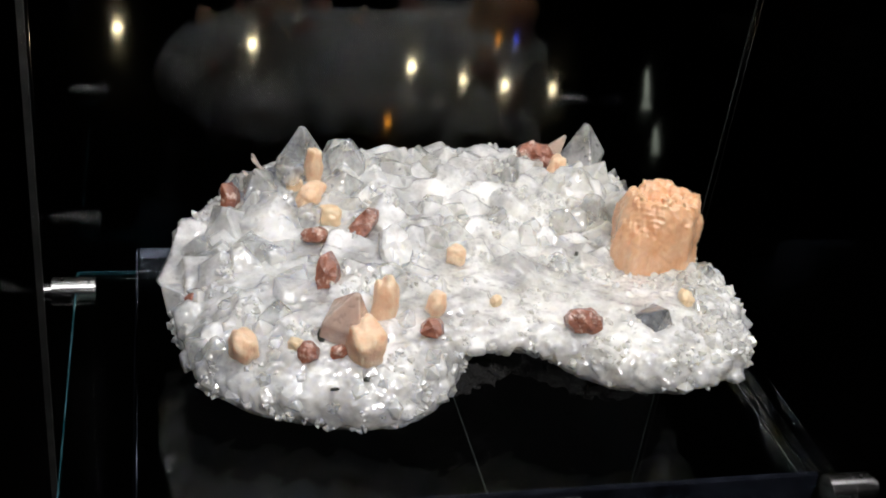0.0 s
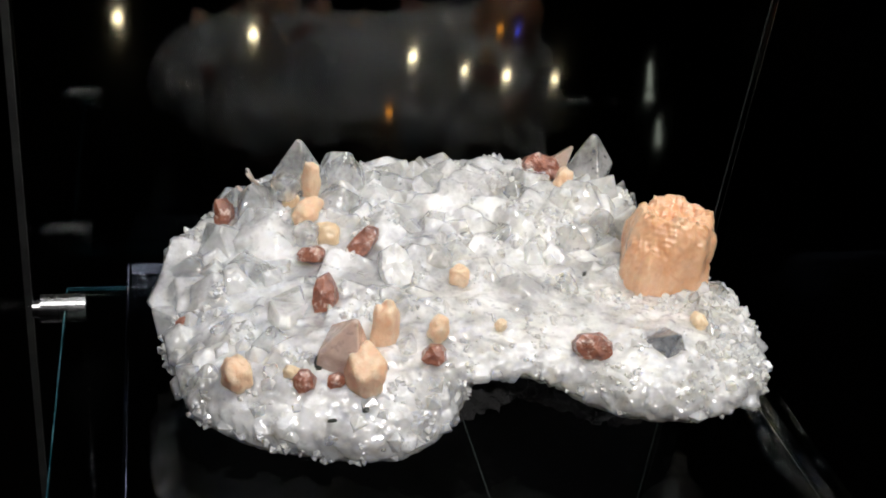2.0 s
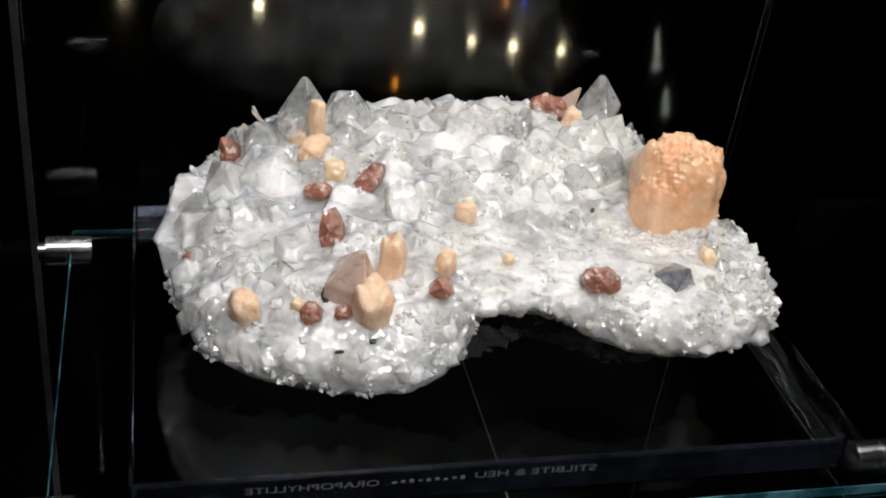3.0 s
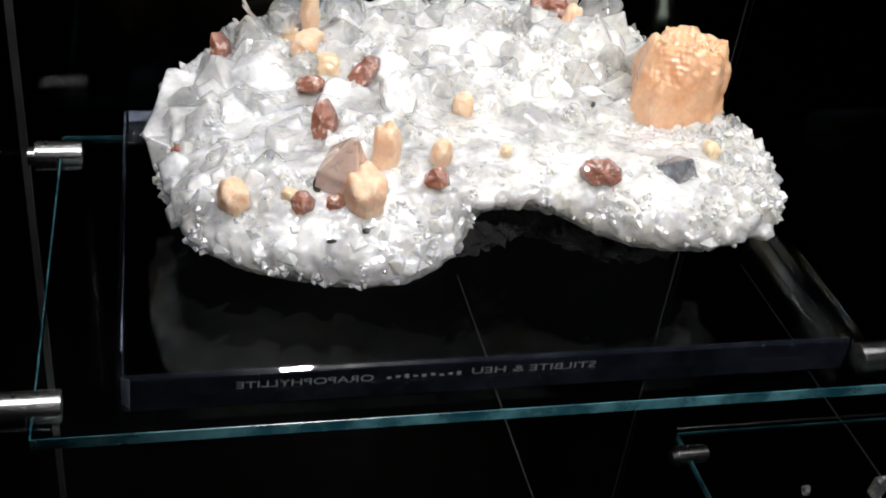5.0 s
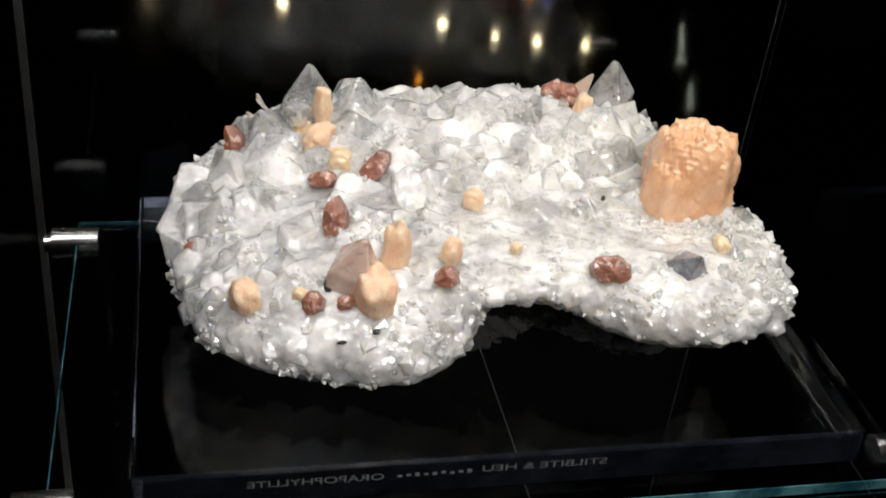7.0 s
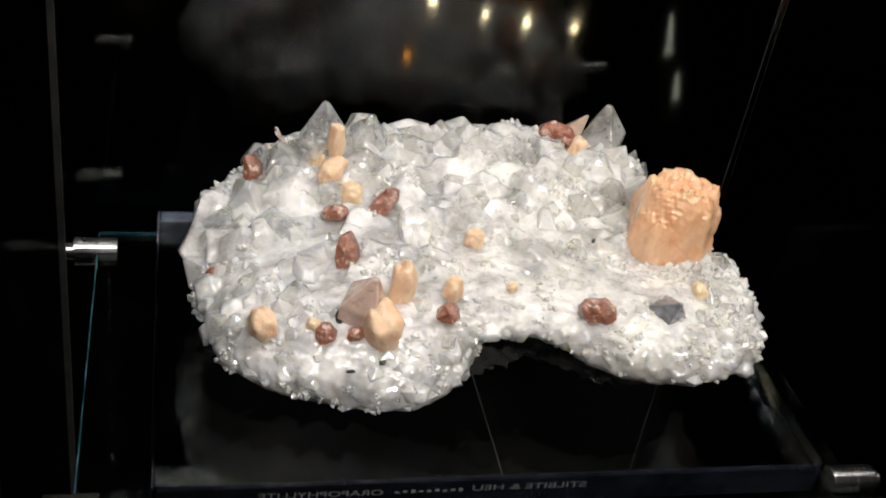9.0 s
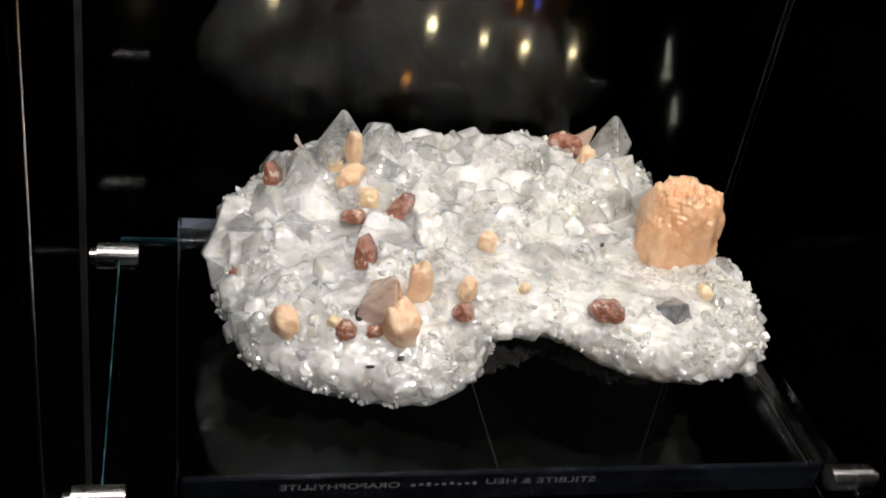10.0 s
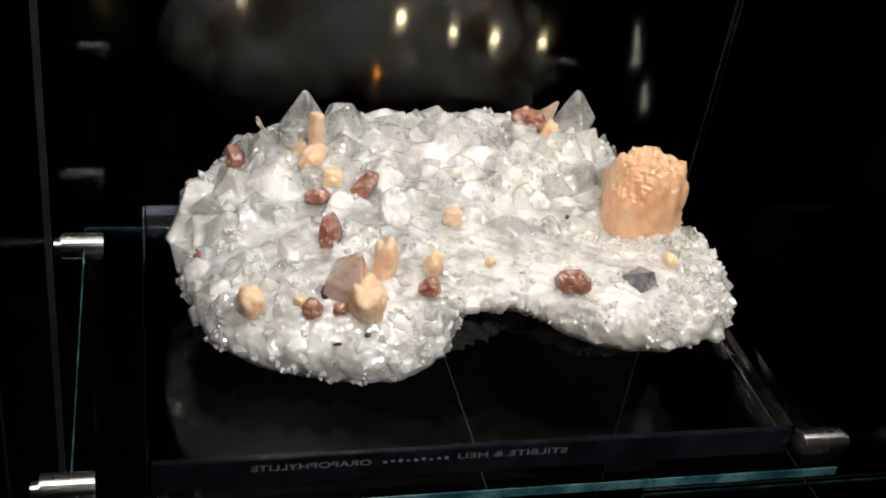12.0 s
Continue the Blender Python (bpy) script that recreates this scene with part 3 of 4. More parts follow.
def field_mesh(name, lo, hi, cell, lumps, floor_z, amp, scale, fused=(), soft=SOFT):
    """A closed rock surface where the field of the lumps is zero, with an uneven skin (surface nets)."""
    ax = [np.arange(a, b, cell) for a, b in zip(lo, hi)]
    gx, gy, gz = np.meshgrid(*ax, indexing="ij")
    f = lump_field(gx, gy, gz, lumps, soft)
    f = f + amp * (np.sin(gx * scale + 2.1 * np.sin(gy * scale * 0.7)) * np.sin(gy * scale * 1.3 + 1.7 * np.sin(gz * scale)) + 0.6 * np.sin(gz * scale * 1.9 + gx * scale * 1.6 + 1.1) * np.sin(gy * scale * 2.3))
    for one in fused:
        fuse_crystal(f, ax, *one)
    f = np.maximum(f, (floor_z(gx, gy) if callable(floor_z) else floor_z) - gz)
    inside = f < 0
    n = np.array(f.shape) - 1
    corners = np.zeros(tuple(n), int)
    pos = np.zeros((*n, 3))
    count = np.zeros(tuple(n))
    for i in (0, 1):
        for j in (0, 1):
            for k in (0, 1):
                corners += inside[i:n[0] + i, j:n[1] + j, k:n[2] + k]
    origin = np.stack([gx, gy, gz], -1)
    for axis in range(3):
        for a in (0, 1):
            for b in (0, 1):
                s0 = [0, 0, 0]
                s0[(axis + 1) % 3], s0[(axis + 2) % 3] = a, b
                s1 = list(s0)
                s1[axis] = 1
                c0 = tuple(slice(s, m + s) for s, m in zip(s0, n))
                c1 = tuple(slice(s, m + s) for s, m in zip(s1, n))
                f0, f1 = f[c0], f[c1]
                cross = (f0 < 0) != (f1 < 0)
                t = np.where(cross, f0 / np.where(cross, f0 - f1, 1), 0)[..., None]
                pos += np.where(cross[..., None], origin[c0] * (1 - t) + origin[c1] * t, 0)
                count += cross
    active = (corners > 0) & (corners < 8)
    index = -np.ones(tuple(n), int)
    index[active] = np.arange(active.sum())
    verts = pos[active] / count[active][:, None]
    faces = []
    for axis in range(3):
        u, v = (axis + 1) % 3, (axis + 2) % 3
        a0 = [slice(0, None)] * 3
        a1 = [slice(0, None)] * 3
        a0[axis], a1[axis] = slice(0, -1), slice(1, None)
        change = inside[tuple(a0)] != inside[tuple(a1)]
        start = inside[tuple(a0)]
        ids = np.argwhere(change)
        keep = (ids[:, u] > 0) & (ids[:, v] > 0) & (ids[:, u] < n[u]) & (ids[:, v] < n[v])
        ids = ids[keep]
        flip = start[tuple(ids.T)]
        quad = []
        for du, dv in ((1, 1), (0, 1), (0, 0), (1, 0)):
            q = ids.copy()
            q[:, u] -= du
            q[:, v] -= dv
            quad.append(index[tuple(q.T)])
        quad = np.stack(quad, 1)
        quad[~flip] = quad[~flip][:, ::-1]
        faces.append(quad)
    data = bpy.data.meshes.new(name)
    data.from_pydata(verts.tolist(), [], np.concatenate(faces).tolist())
    data.update()
    return data, verts


def crystal_shape(sides, slim, tip, skew, rng, stretch=1.0, point=True):
    """Unit crystal on z: a prism of that many sides with a pointed, uneven top. Half-width 1, length slim + tip."""
    ring = []
    for i in range(sides):
        a = (i + 0.5) * 2 * math.pi / sides + rng.uniform(-0.09, 0.09)
        r = (1.25 if sides == 4 else 1.1) * rng.uniform(0.86, 1.08)
        ring.append((r * math.cos(a), r * stretch * math.sin(a)))
    v = [(x * 0.86, y * 0.86, 0.0) for x, y in ring]
    v += [(x, y, slim * rng.uniform(0.82, 1.12)) for x, y in ring]
    cut = rng.uniform(0.03, 0.2) if point else rng.uniform(0.25, 0.5)
    ax, ay = rng.uniform(-skew, skew), rng.uniform(-skew, skew)
    v += [(ax + x * cut, ay + y * cut, slim + tip * rng.uniform(0.94, 1.0)) for x, y in ring]
    f = [tuple(range(sides))[::-1]]
    for level in (0, 1):
        for i in range(sides):
            j = (i + 1) % sides
            a = level * sides
            f.append((a + i, a + j, a + sides + j, a + sides + i))
    f.append(tuple(range(2 * sides, 3 * sides)))
    return v, f


def aim(axis, spin):
    return Vector(axis).to_track_quat("Z", "Y").to_matrix().to_4x4() @ Matrix.Rotation(spin, 4, "Z")


def shape_data(name, shape, mat):
    data = bpy.data.meshes.new(name)
    data.from_pydata(shape[0], [], shape[1])
    bm = bmesh.new()
    bm.from_mesh(data)
    bmesh.ops.recalc_face_normals(bm, faces=bm.faces[:])
    bmesh.ops.bevel(bm, geom=bm.edges[:], offset=0.06, segments=1, affect="EDGES")
    bm.to_mesh(data)
    bm.free()
    data.materials.append(mat)
    return data


rng = random.Random(7)
specimen = thing("mineral_specimen", (0.21, 0.71, 1.043), "white apophyllite cluster with peach stilbite and red heulandite crystals", "mineral specimen")
HOME = Matrix.Translation((-0.21, -0.71, -1.043))


def join_specimen(name, data, at=None, label=""):
    ob = new(name, data)
    ob.parent = specimen
    ob.matrix_parent_inverse = HOME
    if at is not None:
        ob.matrix_basis = at
    return tagged(ob, label)



def underside(x, y):
    """The crystals end above the block, higher where the dark base lies hollow."""
    return 1.060 + 0.09 * np.clip(x - 0.05, 0, 0.4) + 0.003 * np.sin(x * 170) * np.sin(y * 140 + 1)


seed_data, mass_verts = field_mesh("seed", (-0.02, 0.54, 1.045), (0.45, 0.89, 1.21), 0.004, LUMPS, underside, 0.0016, 120.0)
bpy.data.meshes.remove(seed_data)

ROCK = [
    (0.090, 0.715, 1.072, 0.062, 0.075, 0.034),
    (0.170, 0.720, 1.080, 0.115, 0.095, 0.046),
    (0.265, 0.715, 1.096, 0.085, 0.060, 0.034),
    (0.335, 0.710, 1.085, 0.075, 0.095, 0.046),
    (0.200, 0.840, 1.090, 0.120, 0.036, 0.036),
]
rock_data, rock_verts = field_mesh("basalt_base", (0.0, 0.58, 1.040), (0.44, 0.89, 1.16), 0.0034, ROCK, 1.0435, 0.003, 210.0)
rock_data.materials.append(BASALT)
join_specimen("basalt_base", rock_data, None, "black basalt matrix under the crystals")

BROWN = mineral("brown_matrix", (0.012, 0.008, 0.006), (0.07, 0.045, 0.03), 0.8, bump_strength=0.9, scale=120.0)
REAR = [(0.085 + 0.025 * k + rng.uniform(-0.012, 0.012), 0.858 + (0.008 if k > 5 else 0.0), 1.095 + rng.uniform(-0.016, 0.032), rng.uniform(0.014, 0.026), rng.uniform(0.014, 0.022), rng.uniform(0.010, 0.022)) for k in range(12)]
rear_data, rear_verts = field_mesh("brown_matrix", (0.0, 0.82, 1.05), (0.42, 0.90, 1.17), 0.0026, REAR, 1.052, 0.002, 260.0)
rear_data.materials.append(BROWN)
join_specimen("brown_matrix", rear_data, None, "dark brown matrix patches on the rear side")

# the many crystals that cover the mass
CUTS = [crystal_shape(rng.choice((4, 4, 5)), rng.uniform(1.1, 1.9), rng.uniform(0.6, 1.3), 0.25, rng, point=i % 3 > 0) for i in range(18)]
CLEAR_CUTS = [shape_data("apophyllite_crystal", c, TIP if k % 2 else CLEAR) for k, c in enumerate(CUTS[:12])]
MILKY_CUTS = [shape_data("apophyllite_crystal", c, MILKY) for c in CUTS[7:]]


def zone(x, y, z):
    """Half-width range of the crystals, share of clear ones, depth of embedding, by the stretch of the specimen."""
    if y > 0.70 and x < 0.19:
        return 0.0100, 0.0170, 0.75, 0.72
    if y > 0.72:
        return 0.0080, 0.0150, 0.6, 0.62
    if x > 0.37:
        return 0.0040, 0.0085, 0.4, 0.5
    if x > 0.19 and y < 0.68:
        return 0.0060, 0.0140, 0.15, 0.92
    if z < 1.10:
        return 0.0075, 0.0130, 0.35, 0.76
    return 0.0085, 0.0160, 0.55, 0.74


# spots that the coloured crystals keep free
KEPT = [
    (0.061, 0.797, 1.139), (0.117, 0.722, 1.148), (0.154, 0.727, 1.154), (0.120, 0.676, 1.146), (0.099, 0.604, 1.130), (0.119, 0.602, 1.131),
    (0.183, 0.611, 1.141), (0.259, 0.795, 1.132), (0.289, 0.610, 1.143), (0.119, 0.768, 1.156), (0.131, 0.745, 1.150), (0.059, 0.620, 1.125),
    (0.215, 0.686, 1.151), (0.189, 0.630, 1.147), (0.136, 0.600, 1.139), (0.153, 0.630, 1.150), (0.337, 0.602, 1.145), (0.172, 0.695, 1.152),
    (0.124, 0.625, 1.140), (0.318, 0.832, 1.159), (0.325, 0.800, 1.161), (0.109, 0.786, 1.152),
]
normals = slope(mass_verts)
order = list(range(len(mass_verts)))
rng.shuffle(order)
taken, crystals, fused = [], [], []
for i in order:
    p, nrm = mass_verts[i], normals[i]
    if nrm[2] < -0.45 or (nrm[1] > 0.5 and nrm[2] < 0.2) or len(taken) >= 1100:
        continue
    small, large, clear, deep = zone(*p)
    r = small + (large - small) * rng.random() ** 1.6
    if any((p[0] - q[0]) ** 2 + (p[1] - q[1]) ** 2 + (p[2] - q[2]) ** 2 < (0.55 * (r + s)) ** 2 for q, s in taken):
        continue
    if nrm[2] < 0.35 and p[1] < 0.68:
        r = min(r, 0.0055)
    elif p[1] < 0.615 or 0.18 < p[0] < 0.33 and p[1] < 0.645:
        r = min(r, 0.0055)
    elif p[1] > 0.66:
        r *= 1.3 if p[0] > 0.06 else 1.05
    elif p[2] < 1.105:
        r = min(r, 0.009)
    elif p[0] < 0.37:
        r *= 1.15
    if any((p[0] - q[0]) ** 2 + (p[1] - q[1]) ** 2 + (p[2] - q[2]) ** 2 < (r * 0.95 + 0.008) ** 2 for q in KEPT):
        continue
    taken.append((p, r))
    axis = Vector(nrm) * 0.8 + Vector((rng.gauss(0, 0.32), rng.gauss(0, 0.32) - 0.05, rng.gauss(0.45 if nrm[2] > 0 else 0.05, 0.25)))
    axis.z = max(axis.z, -0.05)
    axis.normalize()
    gleam = nrm[2] > 0.25 and p[2] > 1.105 and rng.random() < 0.34
    if gleam:
        # parallel growth: these share one flat face direction
        axis = (Vector((-0.06, -0.57, 0.82)) + Vector((rng.gauss(0, 0.1), rng.gauss(0, 0.045), rng.gauss(0, 0.045)))).normalized()
    turn = aim(axis, rng.uniform(0, 6.28))
    if rng.random() < 0.48:
        tall = rng.uniform(2.0, 3.0)
        if p[1] > 0.70 and nrm[2] > 0.5:
            r *= 1.15
        fused.append((Vector(p) - axis * r * tall * deep, turn.to_3x3(), r, tall, rng.uniform(0.75, 1.1), rng.random() < 0.5 and not gleam))
        continue
    if p[2] < 1.105:
        deep = 0.85
    data = rng.choice(CLEAR_CUTS if rng.random() < clear else MILKY_CUTS)
    long = r * rng.uniform(0.75, 1.15)
    m = Matrix.Translation(Vector(p) - axis * 2.6 * long * deep) @ turn @ Matrix.Diagonal((r, r * rng.uniform(0.8, 1.15), long, 1))
    crystals.append((r, data, m))
crystals.sort(key=lambda c: -c[0])
for r, data, m in crystals[:300]:
    join_specimen("apophyllite_crystal", data, m)

mass_data, fused_verts = field_mesh("crystal_mass", (-0.03, 0.53, 1.045), (0.46, 0.90, 1.22), 0.0018, LUMPS, underside, 0.0006, 260.0, fused)
mass_data.materials.append(MASS)
mass_data.polygons.foreach_set("use_smooth", [True] * len(mass_data.polygons))
mass_data.set_sharp_from_angle(angle=radians(22))
fused_normals = np.array([v.normal[:] for v in mass_data.vertices])
join_specimen("crystal_mass", mass_data, None, "milky white intergrown crystal mass")

# fine druse between them, too small to tell apart
verts, faces = [], []
TINY = [crystal_shape(4, rng.uniform(0.7, 1.6), rng.uniform(0.8, 1.5), 0.3, rng) for _ in range(8)]
made = 0
for i in rng.sample(range(len(fused_verts)), min(14000, len(fused_verts))):
    p = fused_verts[i]
    nrm = fused_normals[i]
    if nrm[2] < -0.6 or made >= 3600:
        continue
    ledge = p[0] > 0.19 and p[1] < 0.70
    if p[0] > 0.26 and nrm[2] < 0.35 and p[1] < 0.66 and p[2] < 1.135 and rng.random() < 0.85:
        continue
    if noise.noise(Vector(p) * 38.0) < (-0.02 if p[0] > 0.37 else 0.10 if ledge else 0.26):
        continue
    if any((p[0] - q[0]) ** 2 + (p[1] - q[1]) ** 2 + (p[2] - q[2]) ** 2 < 0.0095 ** 2 for q in KEPT):
        continue
    r = (0.0009 + 0.0019 * rng.random() ** 2.0) * (1.3 if p[0] > 0.36 else 0.8 if ledge else 1.0)
    axis = (Vector(nrm) + Vector((rng.gauss(0, 0.35), rng.gauss(0, 0.35), rng.gauss(0.1, 0.3)))).normalized()
    m = Matrix.Translation(Vector(p) - axis * r * 1.0) @ aim(axis, rng.uniform(0, 6.28)) @ Matrix.Diagonal((r, r, r, 1))
    tv, tf = TINY[made % 8]
    base = len(verts)
    verts += [tuple(m @ Vector(v)) for v in tv]
    faces += [tuple(base + k for k in f) for f in tf]
    made += 1
data = bpy.data.meshes.new("druse")
data.from_pydata(verts, [], faces)
data.materials.append(DRUSE)
tagged(join_specimen("druse", data, None, "fine white drusy crystals"), kind="stuff")


# ---- the crystals that stand out ----
def big_crystal(name, mat, x, y, z, half, length, lean=(0, -0.15, 1), sides=4, tip=0.5, spin=None, flat=1.0, label=""):
    """One crystal with its foot at x, y, z; length is its whole height, tip the share of it that tapers."""
    shape = crystal_shape(sides, (1 - tip) * length / half, tip * length / half, 0.15, rng)
    data = shape_data(name, shape, mat)
    axis = Vector(lean).normalized()
    m = Matrix.Translation((x, y, z)) @ aim(axis, rng.uniform(0, 6.28) if spin is None else spin) @ Matrix.Diagonal((half, half * flat, half, 1))
    return join_specimen(name, data, m, label)


def tabular(name, mat, x, y, z, wide, tall, thick, lean, spin=0.0, label=""):
    """A coffin-shaped tabular crystal, its broad face towards lean."""
    pts = [(-0.5, -0.30), (-0.28, -0.5), (0.25, -0.48), (0.5, -0.18), (0.44, 0.26), (0.12, 0.5), (-0.3, 0.42), (-0.48, 0.1)]
    pts = [(px * rng.uniform(0.85, 1.12), py * rng.uniform(0.85, 1.12)) for px, py in pts]
    n = len(pts)
    bm = bmesh.new()
    lower = [bm.verts.new((px * wide, py * tall, -thick / 2)) for px, py in pts]
    upper = [bm.verts.new((px * wide * 0.86, py * tall * 0.86, thick / 2 + rng.uniform(-0.1, 0.1) * thick)) for px, py in pts]
    bm.faces.new(lower[::-1])
    peak = bm.verts.new((wide * rng.uniform(-0.12, 0.12), tall * rng.uniform(-0.12, 0.12), thick * 0.72))
    for i in range(n):
        bm.faces.new((lower[i], lower[(i + 1) % n], upper[(i + 1) % n], upper[i]))
        bm.faces.new((upper[i], upper[(i + 1) % n], peak))
    bmesh.ops.subdivide_edges(bm, edges=bm.edges[:], cuts=2, use_grid_fill=True)
    bmesh.ops.triangulate(bm, faces=bm.faces[:])
    for v in bm.verts:
        v.co += noise.noise_vector(v.co * 170.0 + Vector((x, y, z)) * 900.0) * wide * 0.07
    data = bpy.data.meshes.new(name)
    bm.to_mesh(data)
    bm.free()
    data.materials.append(mat)
    proud = Vector(lean).normalized() * 0.001
    return join_specimen(name, data, Matrix.Translation(Vector((x, y, z)) + proud) @ aim(lean, spin), label)


def bud(name, mat, x, y, z, wide, tall, deep, ridge=0.06, label="", lean=(0, 0, 1), seed=0.0):
    """A rounded sheaf of stilbite: a bulging ball with fine upright ridges and small flat ends of blades."""
    bm = bmesh.new()
    bmesh.ops.create_icosphere(bm, subdivisions=5, radius=0.5)
    for v in bm.verts:
        c = v.co.copy()
        a = math.atan2(c.y, c.x)
        square = 1.0 / max(max(abs(c.x), abs(c.y), abs(c.z)) * 2, 0.01)
        blade = noise.noise(Vector((math.cos(a) * 5 + seed, math.sin(a) * 5, c.z * 1.1)))
        lump = noise.noise(c * 3.1 + Vector((seed, 3, 1)))
        facet = noise.cell(Vector((math.cos(a) * 7 + seed, math.sin(a) * 7, c.z * 2.5)))
        v.co = c * (0.62 + 0.38 * min(square, 1.35)) * (1 + ridge * blade * 0.4 + 0.24 * lump + 0.012 * facet)
        v.co = Vector((v.co.x * wide, v.co.y * deep, v.co.z * tall))
    for f in bm.faces:
        f.smooth = True
    data = bpy.data.meshes.new(name)
    bm.to_mesh(data)
    bm.free()
    data.materials.append(mat)
    return join_specimen(name, data, Matrix.Translation((x, y, z)) @ aim(lean, seed), label)


RED_LABEL, PEACH_LABEL = "brownish red heulandite crystal", "peach stilbite bud"
view = (-0.25, -0.8, 0.55)
tabular("heulandite_crystal", RED, 0.061, 0.797, 1.139, 0.016, 0.024, 0.012, view, 0.3, RED_LABEL)
tabular("heulandite_crystal", RED, 0.117, 0.722, 1.148, 0.022, 0.012, 0.010, view, 0.2, RED_LABEL)
tabular("heulandite_crystal", RED, 0.154, 0.727, 1.154, 0.017, 0.030, 0.012, view, -0.5, RED_LABEL)
tabular("heulandite_crystal", RED, 0.120, 0.676, 1.146, 0.018, 0.027, 0.014, view, 0.1, RED_LABEL)
tabular("heulandite_crystal", RED, 0.099, 0.604, 1.130, 0.015, 0.015, 0.010, view, 0.8, RED_LABEL)
tabular("heulandite_crystal", RED, 0.119, 0.602, 1.131, 0.013, 0.011, 0.009, view, 0.2, RED_LABEL)
tabular("heulandite_crystal", RED, 0.183, 0.611, 1.141, 0.016, 0.015, 0.010, view, 0.0, RED_LABEL)
tabular("heulandite_crystal", RED, 0.259, 0.795, 1.132, 0.007, 0.010, 0.006, view, 0.4, RED_LABEL)
tabular("heulandite_crystal", RED, 0.318, 0.832, 1.159, 0.034, 0.021, 0.012, view, -0.3, RED_LABEL)
tabular("heulandite_crystal", RED, 0.289, 0.610, 1.143, 0.027, 0.019, 0.012, view, 0.0, RED_LABEL)
tabular("heulandite_crystal", RED, 0.029, 0.690, 1.116, 0.010, 0.010, 0.008, view, 0.0, RED_LABEL)
tabular("pink_crystal", PINK, 0.242, 0.818, 1.143, 0.012, 0.015, 0.008, view, 0.4, "small pink translucent crystal")

bud("stilbite_bud", BUD, 0.119, 0.768, 1.156, 0.030, 0.017, 0.016, 0.06, PEACH_LABEL, seed=1.0)
bud("stilbite_bud", BUD, 0.124, 0.795, 1.166, 0.014, 0.032, 0.012, 0.06, PEACH_LABEL, seed=2.0)
bud("stilbite_bud", PALE, 0.131, 0.745, 1.150, 0.018, 0.018, 0.014, 0.05, "pale cream stilbite bud", seed=3.0)
bud("stilbite_bud", BUD, 0.325, 0.800, 1.161, 0.016, 0.026, 0.014, 0.05, PEACH_LABEL, seed=4.0)
bud("stilbite_bud", BUD, 0.059, 0.620, 1.125, 0.022, 0.021, 0.018, 0.02, PEACH_LABEL, seed=5.0)
bud("stilbite_bud", BUD, 0.215, 0.686, 1.151, 0.014, 0.016, 0.012, 0.05, PEACH_LABEL, seed=6.0)
bud("stilbite_bud", BUD, 0.189, 0.630, 1.147, 0.013, 0.020, 0.012, 0.05, PEACH_LABEL, seed=7.0)
bud("stilbite_bud", BUD, 0.136, 0.600, 1.139, 0.034, 0.031, 0.022, 0.02, PEACH_LABEL, seed=8.0)
bud("stilbite_bud", BUD, 0.153, 0.630, 1.150, 0.017, 0.040, 0.016, 0.02, PEACH_LABEL, seed=9.0)
bud("stilbite_bud", PALE, 0.232, 0.634, 1.146, 0.008, 0.008, 0.007, 0.05, "pale cream stilbite bud", seed=10.0)
bud("stilbite_bud", PALE, 0.370, 0.626, 1.150, 0.014, 0.011, 0.010, 0.05, "pale cream stilbite bud", seed=11.0)
bud("stilbite_bud", PALE, 0.093, 0.612, 1.130, 0.012, 0.009, 0.008, 0.05, "pale cream stilbite bud", seed=12.0)
bud("stilbite_bud", PALE, 0.109, 0.786, 1.152, 0.014, 0.018, 0.010, 0.05, "pale cream stilbite bud", seed=13.0)
bud("stilbite_bud", PALE, 0.193, 0.797, 1.149, 0.009, 0.012, 0.008, 0.05, "pale cream stilbite bud", seed=14.0)

big_crystal("apophyllite_crystal", TIP, 0.116, 0.812, 1.150, 0.017, 0.044, (0.02, -0.1, 1), tip=0.6)
big_crystal("apophyllite_crystal", TIP, 0.150, 0.812, 1.142, 0.017, 0.042, (0.12, -0.1, 1), tip=0.5)
big_crystal("apophyllite_crystal", TIP, 0.179, 0.820, 1.135, 0.013, 0.030, (-0.1, -0.1, 1), tip=0.4)
big_crystal("apophyllite_crystal", MILKY, 0.208, 0.830, 1.134, 0.013, 0.034, (0, -0.1, 1), tip=0.3)
big_crystal("apophyllite_crystal", TIP, 0.266, 0.838, 1.118, 0.016, 0.038, (0, -0.1, 1), tip=0.35)
big_crystal("apophyllite_crystal", TIP, 0.362, 0.850, 1.108, 0.018, 0.074, (0.04, -0.05, 1), tip=0.42)
big_crystal("apophyllite_crystal", TIP, 0.388, 0.840, 1.110, 0.010, 0.036, (0.12, -0.1, 1), tip=0.5)
big_crystal("apophyllite_crystal", TIP, 0.397, 0.830, 1.110, 0.009, 0.028, (0.1, -0.1, 1), tip=0.5)
big_crystal("apophyllite_crystal", MILKY, 0.300, 0.785, 1.122, 0.020, 0.046, (0, -0.2, 1), tip=0.45)
big_crystal("apophyllite_crystal", MILKY, 0.287, 0.830, 1.118, 0.012, 0.030, (0, -0.1, 1), tip=0.5)
big_crystal("apophyllite_crystal", TIP, 0.144, 0.785, 1.138, 0.015, 0.034, (0, -0.3, 1), tip=0.4)
big_crystal("apophyllite_crystal", TIP, 0.087, 0.792, 1.136, 0.017, 0.036, (-0.2, -0.2, 1), tip=0.5)
big_crystal("apophyllite_crystal", MILKY, 0.235, 0.830, 1.122, 0.014, 0.030, (0, -0.1, 1), tip=0.4)
